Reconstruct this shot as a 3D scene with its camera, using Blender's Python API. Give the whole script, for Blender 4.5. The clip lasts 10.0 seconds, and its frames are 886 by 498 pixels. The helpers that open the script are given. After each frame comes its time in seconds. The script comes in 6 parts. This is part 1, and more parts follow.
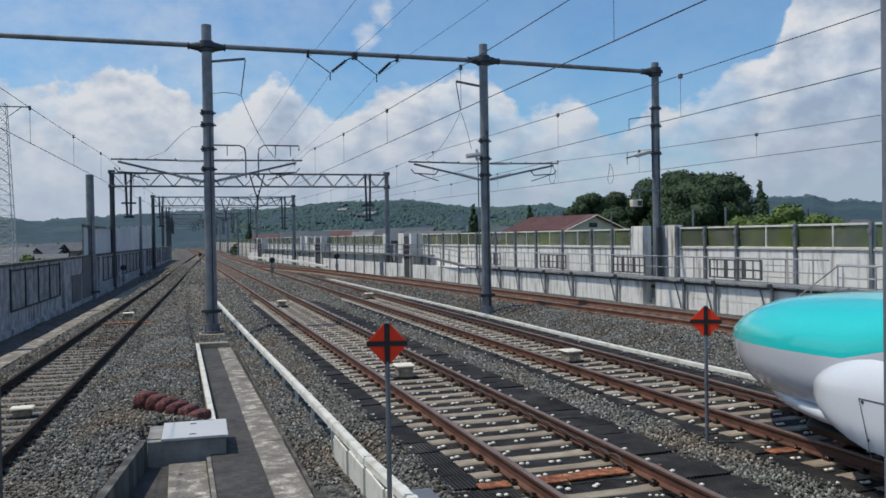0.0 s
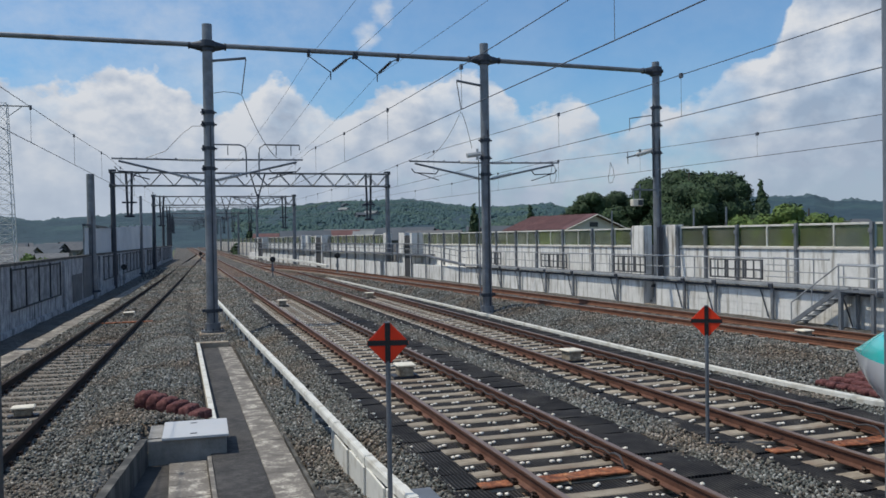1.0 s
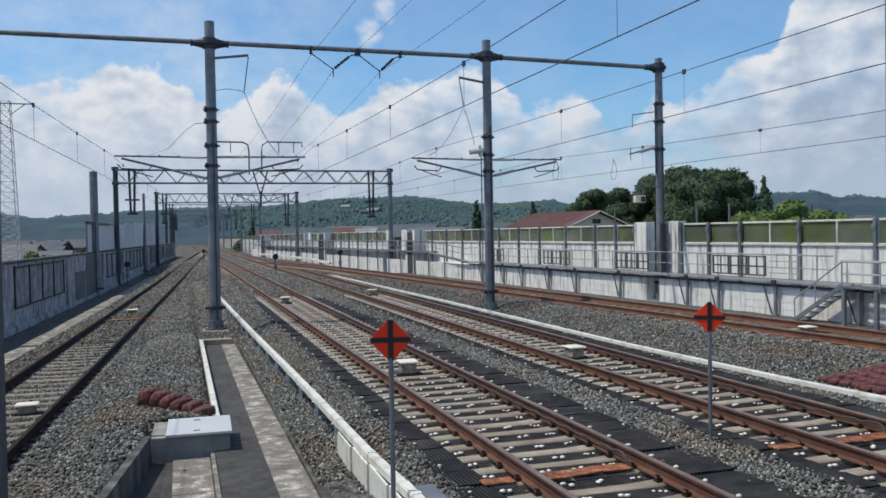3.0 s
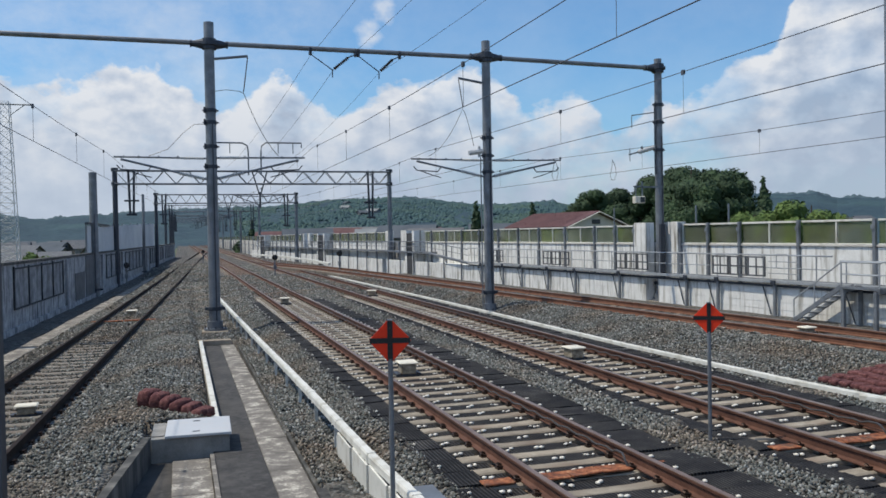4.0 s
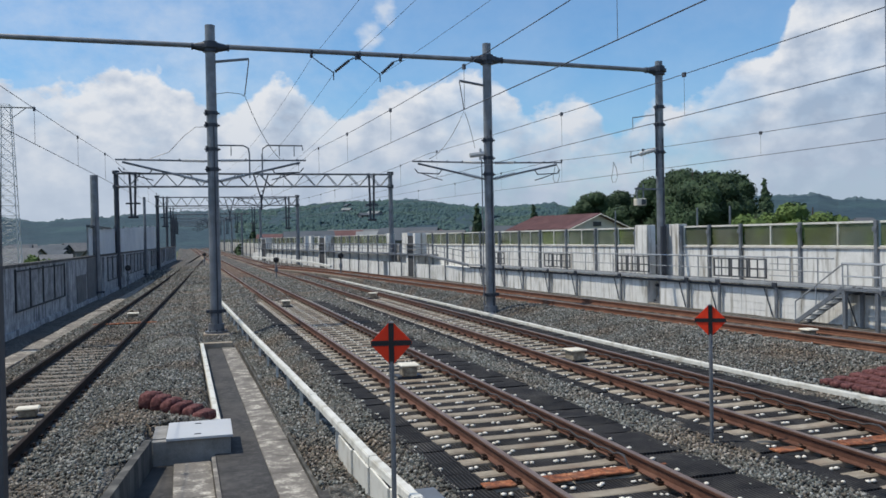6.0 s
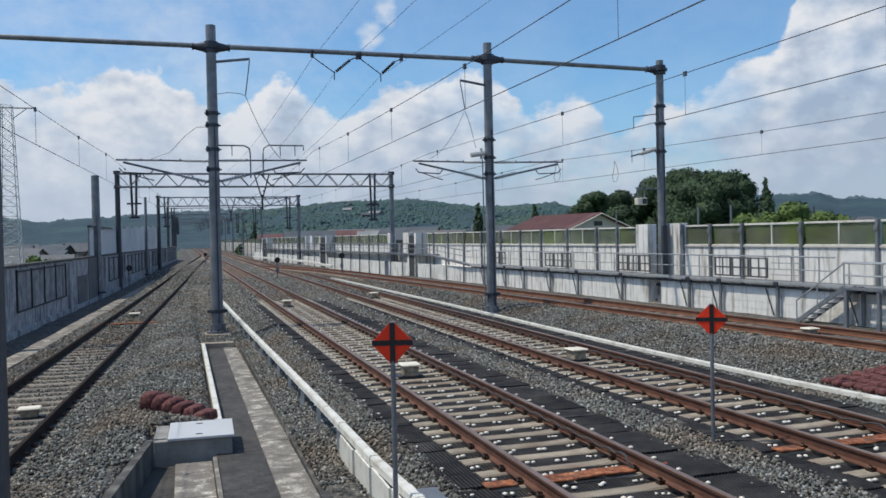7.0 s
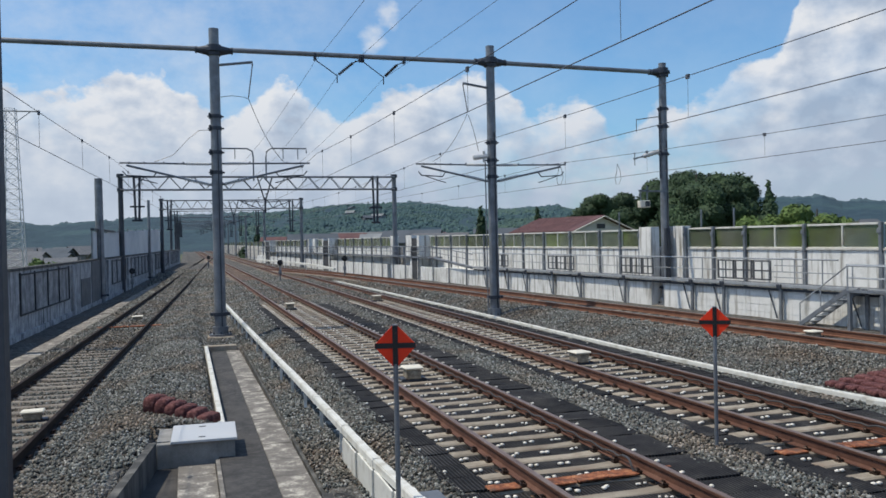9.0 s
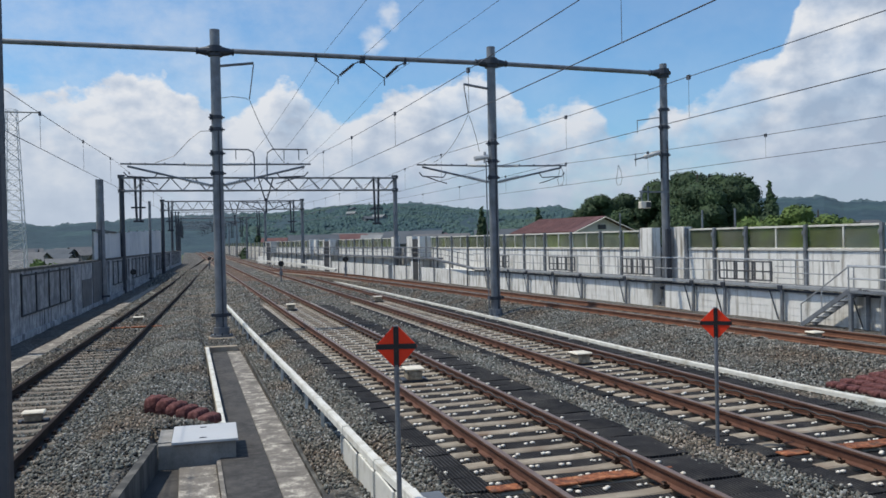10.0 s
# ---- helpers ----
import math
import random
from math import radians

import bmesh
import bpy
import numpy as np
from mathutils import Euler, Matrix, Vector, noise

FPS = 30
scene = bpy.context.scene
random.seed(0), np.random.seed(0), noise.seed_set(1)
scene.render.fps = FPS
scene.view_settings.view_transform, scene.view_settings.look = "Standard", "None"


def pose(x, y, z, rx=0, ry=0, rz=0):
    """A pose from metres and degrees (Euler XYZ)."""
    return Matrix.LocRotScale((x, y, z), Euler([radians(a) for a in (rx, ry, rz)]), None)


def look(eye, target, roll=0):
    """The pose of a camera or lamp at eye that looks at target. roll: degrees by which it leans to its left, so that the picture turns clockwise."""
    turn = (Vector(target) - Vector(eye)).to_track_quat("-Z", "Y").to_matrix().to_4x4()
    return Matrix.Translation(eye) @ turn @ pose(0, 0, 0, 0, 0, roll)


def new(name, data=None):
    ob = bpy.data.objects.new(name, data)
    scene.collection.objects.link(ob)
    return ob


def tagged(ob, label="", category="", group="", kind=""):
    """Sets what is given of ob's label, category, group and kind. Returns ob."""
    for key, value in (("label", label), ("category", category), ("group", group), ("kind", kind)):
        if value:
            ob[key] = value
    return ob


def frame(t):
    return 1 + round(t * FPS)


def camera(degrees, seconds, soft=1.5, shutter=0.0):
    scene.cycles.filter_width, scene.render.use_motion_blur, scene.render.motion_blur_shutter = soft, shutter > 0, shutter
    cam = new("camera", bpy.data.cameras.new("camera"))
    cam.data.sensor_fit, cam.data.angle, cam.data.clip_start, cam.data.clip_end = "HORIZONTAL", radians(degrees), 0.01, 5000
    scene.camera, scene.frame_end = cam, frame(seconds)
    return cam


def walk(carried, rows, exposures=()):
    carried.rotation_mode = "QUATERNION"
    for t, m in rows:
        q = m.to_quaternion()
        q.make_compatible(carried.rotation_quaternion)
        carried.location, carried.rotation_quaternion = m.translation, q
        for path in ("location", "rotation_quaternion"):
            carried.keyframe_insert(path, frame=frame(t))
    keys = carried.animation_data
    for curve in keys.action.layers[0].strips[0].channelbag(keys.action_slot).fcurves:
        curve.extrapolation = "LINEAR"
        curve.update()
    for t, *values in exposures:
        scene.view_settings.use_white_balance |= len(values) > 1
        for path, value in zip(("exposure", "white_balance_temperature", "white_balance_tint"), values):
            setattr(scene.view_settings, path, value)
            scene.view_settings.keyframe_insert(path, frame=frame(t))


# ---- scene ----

# ---- camera ----
EYE_Z = 2.71
cam = camera(55.18, 10.0, soft=1.6)
walk(cam, [
    (0.0, pose(0, 0, EYE_Z, 89.175, 0.911, -17.453)),
    (0.5, pose(0, 0, EYE_Z, 89.158, 0.925, -17.395)),
    (1.0, pose(0, 0, EYE_Z, 89.134, 0.905, -17.414)),
    (1.5, pose(0, 0, EYE_Z, 89.084, 0.945, -17.420)),
    (2.0, pose(0, 0, EYE_Z, 88.971, 0.967, -17.295)),
    (2.5, pose(0, 0, EYE_Z, 88.927, 0.985, -17.221)),
    (4.0, pose(0, 0, EYE_Z, 88.974, 1.030, -17.271)),
    (4.5, pose(0, 0, EYE_Z, 89.029, 1.005, -17.285)),
    (5.0, pose(0, 0, EYE_Z, 89.089, 1.037, -17.225)),
    (5.5, pose(0, 0, EYE_Z, 89.147, 1.050, -17.215)),
    (7.0, pose(0, 0, EYE_Z, 89.118, 1.176, -17.125)),
    (7.5, pose(0, 0, EYE_Z, 89.147, 1.210, -17.110)),
    (8.0, pose(0, 0, EYE_Z, 89.176, 1.190, -17.040)),
    (8.5, pose(0, 0, EYE_Z, 89.252, 1.210, -16.995)),
    (9.0, pose(0, 0, EYE_Z, 89.311, 1.207, -16.939)),
    (9.5, pose(0, 0, EYE_Z, 89.334, 1.235, -16.910)),
    (10.0, pose(0, 0, EYE_Z, 89.370, 1.215, -16.877)),
], exposures=[(0.0, -0.16), (1.0, -0.17), (1.8, -0.01), (10.0, -0.01)])

# ---- world and sun ----
SUN_EL = radians(63)
SUN_DIR = Vector((-0.97 * math.cos(SUN_EL), 0.24 * math.cos(SUN_EL), math.sin(SUN_EL)))
sun_data = bpy.data.lights.new("sun", "SUN")
sun_data.energy, sun_data.angle, sun_data.color = 3.6, radians(0.6), (1.0, 0.905, 0.755)
sun_lamp = new("sun", sun_data)
sun_lamp.matrix_basis = look(SUN_DIR * 200, (0, 0, 0))


def build_world():
    w = bpy.data.worlds.new("sky")
    scene.world = w
    w.use_nodes = True
    nt = w.node_tree
    nt.nodes.clear()

    def nd(kind, **kw):
        n = nt.nodes.new(kind)
        for k, v in kw.items():
            n.inputs[int(k[1:])].default_value = v
        return n

    def mth(op, a, b=None, c=None, clamp=False):
        n = nt.nodes.new("ShaderNodeMath")
        n.operation, n.use_clamp = op, clamp
        for i, v in enumerate((a, b, c)):
            if v is None:
                continue
            if isinstance(v, (int, float)):
                n.inputs[i].default_value = v
            else:
                nt.links.new(v, n.inputs[i])
        return n.outputs[0]

    def ramp(fac, stops, interp="LINEAR"):
        n = nt.nodes.new("ShaderNodeValToRGB")
        n.color_ramp.interpolation = interp
        els = n.color_ramp.elements
        while len(els) < len(stops):
            els.new(0.5)
        for e, (p, v) in zip(els, stops):
            e.position = p
            e.color = (*v, 1) if isinstance(v, tuple) else (v, v, v, 1)
        nt.links.new(fac, n.inputs[0])
        return n.outputs[0]

    def fbm(vec, scale, detail=6.0, rough=0.55):
        n = nt.nodes.new("ShaderNodeTexNoise")
        n.inputs["Scale"].default_value, n.inputs["Detail"].default_value, n.inputs["Roughness"].default_value = scale, detail, rough
        nt.links.new(vec, n.inputs["Vector"])
        return n.outputs[0]

    sky = nt.nodes.new("ShaderNodeTexSky")
    sky.sky_type, sky.sun_disc = "NISHITA", False
    sky.sun_elevation, sky.sun_rotation = SUN_EL, math.atan2(SUN_DIR.x, SUN_DIR.y)
    sky.air_density, sky.dust_density, sky.ozone_density = 1.0, 1.2, 2.0
    tc = nt.nodes.new("ShaderNodeTexCoord")
    sep = nt.nodes.new("ShaderNodeSeparateXYZ")
    nt.links.new(tc.outputs["Generated"], sep.inputs[0])
    X, Y, Z = sep.outputs
    az = mth("MULTIPLY", mth("ARCTAN2", X, Y), 180 / math.pi)
    el = mth("MULTIPLY", mth("ARCSINE", Z), 180 / math.pi)
    comb = nt.nodes.new("ShaderNodeCombineXYZ")
    nt.links.new(az, comb.inputs[0])
    nt.links.new(mth("MULTIPLY", el, 1.35), comb.inputs[1])
    vec = comb.outputs[0]
    # height of the cloud bank over the azimuth, in degrees / 20
    tops = [(-30, 11), (-14, 9.6), (-10.4, 9.8), (-6.3, 9.7), (-4.4, 10.8), (-3.1, 11.1), (-1, 10.8), (0.7, 9.6), (3.2, 8.6), (5.4, 10.1), (6.5, 10.9), (7.6, 10.1), (8.7, 8.95), (10.6, 8.3), (12.1, 8.7),
            (13.6, 10.15), (15.5, 10.1), (17.4, 10.5), (19, 11.2), (21.2, 10.4), (22.9, 8.3), (25.4, 9.1), (27.2, 8.7), (28.7, 6.6), (31, 8.4), (33, 8.2), (35.2, 9.3), (36.2, 10.4), (38.8, 11.4), (39.9, 14.5), (44, 18), (60, 12)]
    top = mth("MULTIPLY", ramp(mth("MULTIPLY_ADD", az, 1 / 90, 30 / 90), [((a + 30) / 90, h / 20) for a, h in tops], "CARDINAL"), 20)
    puffs = mth("MULTIPLY", mth("SUBTRACT", fbm(vec, 0.62, 8, 0.55), 0.5), 2.9)
    edge = mth("ADD", mth("SUBTRACT", top, el), puffs)
    edge = mth("ADD", edge, mth("MULTIPLY", mth("SUBTRACT", fbm(vec, 0.16, 4, 0.5), 0.5), 0.8))
    bank = mth("MULTIPLY_ADD", edge, 1.6, 0.1, True)
    # blue gaps inside the bank
    gaps = ramp(fbm(vec, 0.13, 7, 0.55), [(0.30, 0.72), (0.44, 1.0)])
    bank = mth("MULTIPLY", bank, gaps)
    # thinner, bluer bank towards the right
    thin = ramp(fbm(vec, 0.22, 7, 0.58), [(0.38, 0.42), (0.60, 1.0)])
    side = ramp(mth("MULTIPLY_ADD", az, 1 / 90, 30 / 90), [(0.50, 0.0), (0.60, 1.0), (0.71, 1.0), (0.76, 0.25)])
    bank = mth("MULTIPLY", bank, mth("SUBTRACT", 1.0, mth("MULTIPLY", side, mth("SUBTRACT", 1.0, thin))))
    # thin high veils and one small cloud
    veil = ramp(fbm(vec, 0.10, 9, 0.66), [(0.34, 0.0), (0.72, 0.60)])
    veil = mth("MULTIPLY", veil, ramp(mth("MULTIPLY_ADD", az, 1 / 90, 30 / 90), [(0.36, 1.0), (0.52, 0.25)]))
    def blob(a0, e0, ra, re):
        p, q = mth("DIVIDE", mth("SUBTRACT", az, a0), ra), mth("DIVIDE", mth("SUBTRACT", el, e0), re)
        return mth("SUBTRACT", 1.0, mth("ADD", mth("MULTIPLY", p, p), mth("MULTIPLY", q, q)))

    small = mth("MAXIMUM", blob(13.6, 14.8, 1.0, 1.1), blob(12.6, 13.3, 1.0, 1.1))
    small = mth("MULTIPLY_ADD", small, 0.80, mth("MULTIPLY", mth("SUBTRACT", fbm(vec, 0.95, 6, 0.5), 0.44), 2.0), True)
    small = mth("MULTIPLY", small, mth("MULTIPLY_ADD", mth("MAXIMUM", blob(13.6, 14.8, 1.5, 1.5), blob(12.6, 13.3, 1.4, 1.5)), 2.0, 0.0, True))
    cover = mth("MAXIMUM", bank, mth("MAXIMUM", veil, mth("MULTIPLY", small, 0.62)), clamp=True)
    # light and grey parts of the clouds
    shade = mth("MULTIPLY_ADD", edge, -0.05, mth("MULTIPLY_ADD", fbm(vec, 0.34, 6, 0.52), 1.75, 0.08))
    # relief: the side of each billow that faces the sun is lighter
    lifted = nt.nodes.new("ShaderNodeVectorMath")
    lifted.inputs[1].default_value = (-0.55, 0.85, 0.0)
    nt.links.new(vec, lifted.inputs[0])
    relief = mth("SUBTRACT", fbm(vec, 0.30, 6, 0.5), fbm(lifted.outputs[0], 0.30, 6, 0.5))
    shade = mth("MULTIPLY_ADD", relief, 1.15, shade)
    body = ramp(shade, [(0.30, (0.41, 0.50, 0.65)), (0.55, (0.54, 0.63, 0.77)), (0.75, (0.69, 0.76, 0.87)), (1.0, (0.89, 0.92, 0.97))])
    # pale even haze low over the horizon
    haze = nt.nodes.new("ShaderNodeMix")
    haze.data_type = "RGBA"
    nt.links.new(ramp(mth("DIVIDE", el, 20.0), [(0.0, 0.85), (0.14, 0.72), (0.30, 0.35), (0.48, 0.0)]), haze.inputs[0])
    nt.links.new(body, haze.inputs[6])
    nt.links.new(ramp(mth("MULTIPLY_ADD", az, 1 / 90, 30 / 90), [(0.32, (0.59, 0.68, 0.81)), (0.52, (0.49, 0.59, 0.74)), (0.76, (0.48, 0.58, 0.73)), (0.85, (0.54, 0.64, 0.78))]), haze.inputs[7])
    body = haze.outputs[2]
    tint = nt.nodes.new("ShaderNodeMix")
    tint.data_type, tint.blend_type = "RGBA", "MULTIPLY"
    tint.inputs[0].default_value = 1.0
    tint.inputs[7].default_value = (0.60, 0.88, 1.06, 1)
    nt.links.new(sky.outputs[0], tint.inputs[6])
    bg_sky = nt.nodes.new("ShaderNodeBackground")
    nt.links.new(tint.outputs[2], bg_sky.inputs[0])
    bg_sky.inputs[1].default_value = 0.14
    bg_cloud = nt.nodes.new("ShaderNodeBackground")
    nt.links.new(body, bg_cloud.inputs[0])
    bg_cloud.inputs[1].default_value = 0.86
    mix = nt.nodes.new("ShaderNodeMixShader")
    nt.links.new(cover, mix.inputs[0])
    nt.links.new(bg_sky.outputs[0], mix.inputs[1])
    nt.links.new(bg_cloud.outputs[0], mix.inputs[2])
    out = nt.nodes.new("ShaderNodeOutputWorld")
    nt.links.new(mix.outputs[0], out.inputs[0])


build_world()


# ---- materials ----
def material(name, colours, scale=6.0, fine=60.0, rough=0.8, metal=0.0, bump=0.3, depth=0.01, rand=0.0, stain=None, stain_scale=0.8, streak=False, local=False, stretch=None, coat=0.0):
    """A two-scale noise material: colours from dark to light over the coarse noise, grain and relief from the fine one."""
    m = bpy.data.materials.new(name)
    m.use_nodes = True
    nt = m.node_tree
    b = nt.nodes["Principled BSDF"]
    b.inputs["Roughness"].default_value, b.inputs["Metallic"].default_value = rough, metal
    b.inputs["Coat Weight"].default_value = coat
    if local:
        src = nt.nodes.new("ShaderNodeTexCoord").outputs["Object"]
    else:
        src = nt.nodes.new("ShaderNodeNewGeometry").outputs["Position"]
    if stretch:
        mp = nt.nodes.new("ShaderNodeMapping")
        mp.inputs["Scale"].default_value = stretch
        nt.links.new(src, mp.inputs[0])
        src = mp.outputs[0]

    def tex(s, detail):
        n = nt.nodes.new("ShaderNodeTexNoise")
        n.inputs["Scale"].default_value, n.inputs["Detail"].default_value, n.inputs["Roughness"].default_value = s, detail, 0.6
        nt.links.new(src, n.inputs["Vector"])
        return n.outputs[0]

    coarse, grain = tex(scale, 5), tex(fine, 3)
    mixv = nt.nodes.new("ShaderNodeMath")
    mixv.operation = "MULTIPLY_ADD"
    nt.links.new(grain, mixv.inputs[0])
    mixv.inputs[1].default_value = 0.45
    sub = nt.nodes.new("ShaderNodeMath")
    sub.operation = "MULTIPLY_ADD"
    nt.links.new(coarse, sub.inputs[0])
    sub.inputs[1].default_value, sub.inputs[2].default_value = 0.9, -0.18
    nt.links.new(sub.outputs[0], mixv.inputs[2])
    rp = nt.nodes.new("ShaderNodeValToRGB")
    els = rp.color_ramp.elements
    while len(els) < len(colours):
        els.new(0.5)
    for i, (e, c) in enumerate(zip(els, colours)):
        e.position = 0.25 + 0.5 * i / max(1, len(colours) - 1)
        e.color = (*c, 1)
    nt.links.new(mixv.outputs[0], rp.inputs[0])
    col = rp.outputs[0]
    if stain:
        st = nt.nodes.new("ShaderNodeTexNoise")
        st.inputs["Scale"].default_value, st.inputs["Detail"].default_value = stain_scale, 7
        if streak:
            mp = nt.nodes.new("ShaderNodeMapping")
            mp.inputs["Scale"].default_value = (1, 1, 0.12)
            nt.links.new(src, mp.inputs[0])
            nt.links.new(mp.outputs[0], st.inputs["Vector"])
        else:
            nt.links.new(src, st.inputs["Vector"])
        sr = nt.nodes.new("ShaderNodeValToRGB")
        sr.color_ramp.elements[0].position, sr.color_ramp.elements[1].position = 0.50, 0.72
        nt.links.new(st.outputs[0], sr.inputs[0])
        mx = nt.nodes.new("ShaderNodeMix")
        mx.data_type = "RGBA"
        nt.links.new(sr.outputs[0], mx.inputs[0])
        nt.links.new(col, mx.inputs[6])
        mx.inputs[7].default_value = (*stain, 1)
        col = mx.outputs[2]
    if rand:
        oi = nt.nodes.new("ShaderNodeObjectInfo")
        hs = nt.nodes.new("ShaderNodeHueSaturation")
        mr = nt.nodes.new("ShaderNodeMapRange")
        mr.inputs[3].default_value, mr.inputs[4].default_value = 1 - rand, 1 + rand
        nt.links.new(oi.outputs["Random"], mr.inputs[0])
        nt.links.new(mr.outputs[0], hs.inputs["Value"])
        nt.links.new(col, hs.inputs["Color"])
        col = hs.outputs[0]
    nt.links.new(col, b.inputs["Base Color"])
    if bump:
        bp = nt.nodes.new("ShaderNodeBump")
        bp.inputs["Strength"].default_value, bp.inputs["Distance"].default_value = bump, depth
        nt.links.new(grain, bp.inputs["Height"])
        nt.links.new(bp.outputs[0], b.inputs["Normal"])
    return m


def ballast_material(name, tones, cell=17.0, island=False, drift_scale=0.45, drift_tint=(1.06, 0.82, 0.66), drift_most=0.85, dust=()):
    """Crushed stone: each stone of about 6 cm has its own grey, with brown drifts between."""
    m = bpy.data.materials.new(name)
    m.use_nodes = True
    nt = m.node_tree
    b = nt.nodes["Principled BSDF"]
    b.inputs["Roughness"].default_value = 0.9
    geo = nt.nodes.new("ShaderNodeNewGeometry")
    rp = nt.nodes.new("ShaderNodeValToRGB")
    els = rp.color_ramp.elements
    while len(els) < len(tones):
        els.new(0.5)
    for i, (e, c) in enumerate(zip(els, tones)):
        e.position = i / (len(tones) - 1)
        e.color = (*c, 1)
    bp = nt.nodes.new("ShaderNodeBump")
    if island:
        nt.links.new(geo.outputs["Random Per Island"], rp.inputs[0])
        gr = nt.nodes.new("ShaderNodeTexNoise")
        gr.inputs["Scale"].default_value = 90
        nt.links.new(geo.outputs["Position"], gr.inputs["Vector"])
        nt.links.new(gr.outputs[0], bp.inputs["Height"])
        bp.inputs["Strength"].default_value, bp.inputs["Distance"].default_value = 0.4, 0.01
    else:
        vo = nt.nodes.new("ShaderNodeTexVoronoi")
        vo.inputs["Scale"].default_value = cell
        nt.links.new(geo.outputs["Position"], vo.inputs["Vector"])
        sp = nt.nodes.new("ShaderNodeSeparateColor")
        nt.links.new(vo.outputs["Color"], sp.inputs[0])
        spk = nt.nodes.new("ShaderNodeTexNoise")
        spk.inputs["Scale"].default_value, spk.inputs["Detail"].default_value = 7.0, 8
        nt.links.new(geo.outputs["Position"], spk.inputs["Vector"])
        both = nt.nodes.new("ShaderNodeMath")
        both.operation = "MULTIPLY_ADD"
        nt.links.new(spk.outputs[0], both.inputs[0])
        both.inputs[1].default_value = 1.6
        off = nt.nodes.new("ShaderNodeMath")
        off.operation = "MULTIPLY_ADD"
        nt.links.new(sp.outputs[0], off.inputs[0])
        off.inputs[1].default_value, off.inputs[2].default_value = 0.7, -0.65
        nt.links.new(off.outputs[0], both.inputs[2])
        mot = nt.nodes.new("ShaderNodeTexNoise")
        mot.inputs["Scale"].default_value, mot.inputs["Detail"].default_value, mot.inputs["Roughness"].default_value = 2.6, 5, 0.7
        nt.links.new(geo.outputs["Position"], mot.inputs["Vector"])
        mo = nt.nodes.new("ShaderNodeMath")
        mo.operation = "MULTIPLY_ADD"
        nt.links.new(mot.outputs[0], mo.inputs[0])
        mo.inputs[1].default_value = 2.4
        sh = nt.nodes.new("ShaderNodeMath")
        sh.inputs[1].default_value = -1.15
        nt.links.new(both.outputs[0], sh.inputs[0])
        nt.links.new(sh.outputs[0], mo.inputs[2])
        nt.links.new(mo.outputs[0], rp.inputs[0])
        nt.links.new(vo.outputs["Distance"], bp.inputs["Height"])
        bp.invert = True
        bp.inputs["Strength"].default_value, bp.inputs["Distance"].default_value = 1.0, 0.06
    drift = nt.nodes.new("ShaderNodeTexNoise")
    drift.inputs["Scale"].default_value, drift.inputs["Detail"].default_value = drift_scale, 6
    nt.links.new(geo.outputs["Position"], drift.inputs["Vector"])
    dr = nt.nodes.new("ShaderNodeValToRGB")
    dr.color_ramp.elements[0].position, dr.color_ramp.elements[1].position = 0.46, 0.70
    dr.color_ramp.elements[0].color, dr.color_ramp.elements[1].color = (0, 0, 0, 1), (drift_most, drift_most, drift_most, 1)
    nt.links.new(drift.outputs[0], dr.inputs[0])
    mx = nt.nodes.new("ShaderNodeMix")
    mx.data_type, mx.blend_type = "RGBA", "MULTIPLY"
    nt.links.new(dr.outputs[0], mx.inputs[0])
    nt.links.new(rp.outputs[0], mx.inputs[6])
    mx.inputs[7].default_value = (*drift_tint, 1)
    col = mx.outputs[2]
    if dust:
        # brown iron dust between and beside the rails, along the lines x = dust
        sx = nt.nodes.new("ShaderNodeSeparateXYZ")
        nt.links.new(geo.outputs["Position"], sx.inputs[0])
        for x in dust:
            off = nt.nodes.new("ShaderNodeMath")
            off.operation = "SUBTRACT"
            nt.links.new(sx.outputs[0], off.inputs[0])
            off.inputs[1].default_value = x
            ab = nt.nodes.new("ShaderNodeMath")
            ab.operation = "ABSOLUTE"
            nt.links.new(off.outputs[0], ab.inputs[0])
            fall = nt.nodes.new("ShaderNodeMapRange")
            fall.inputs[1].default_value, fall.inputs[2].default_value = 0.75, 1.35
            fall.inputs[3].default_value, fall.inputs[4].default_value = 0.9, 0.0
            nt.links.new(ab.outputs[0], fall.inputs[0])
            md = nt.nodes.new("ShaderNodeMix")
            md.data_type, md.blend_type = "RGBA", "MULTIPLY"
            nt.links.new(fall.outputs[0], md.inputs[0])
            nt.links.new(col, md.inputs[6])
            md.inputs[7].default_value = (1.25, 0.88, 0.70, 1)
            col = md.outputs[2]
    nt.links.new(col, b.inputs["Base Color"])
    nt.links.new(bp.outputs[0], b.inputs["Normal"])
    return m


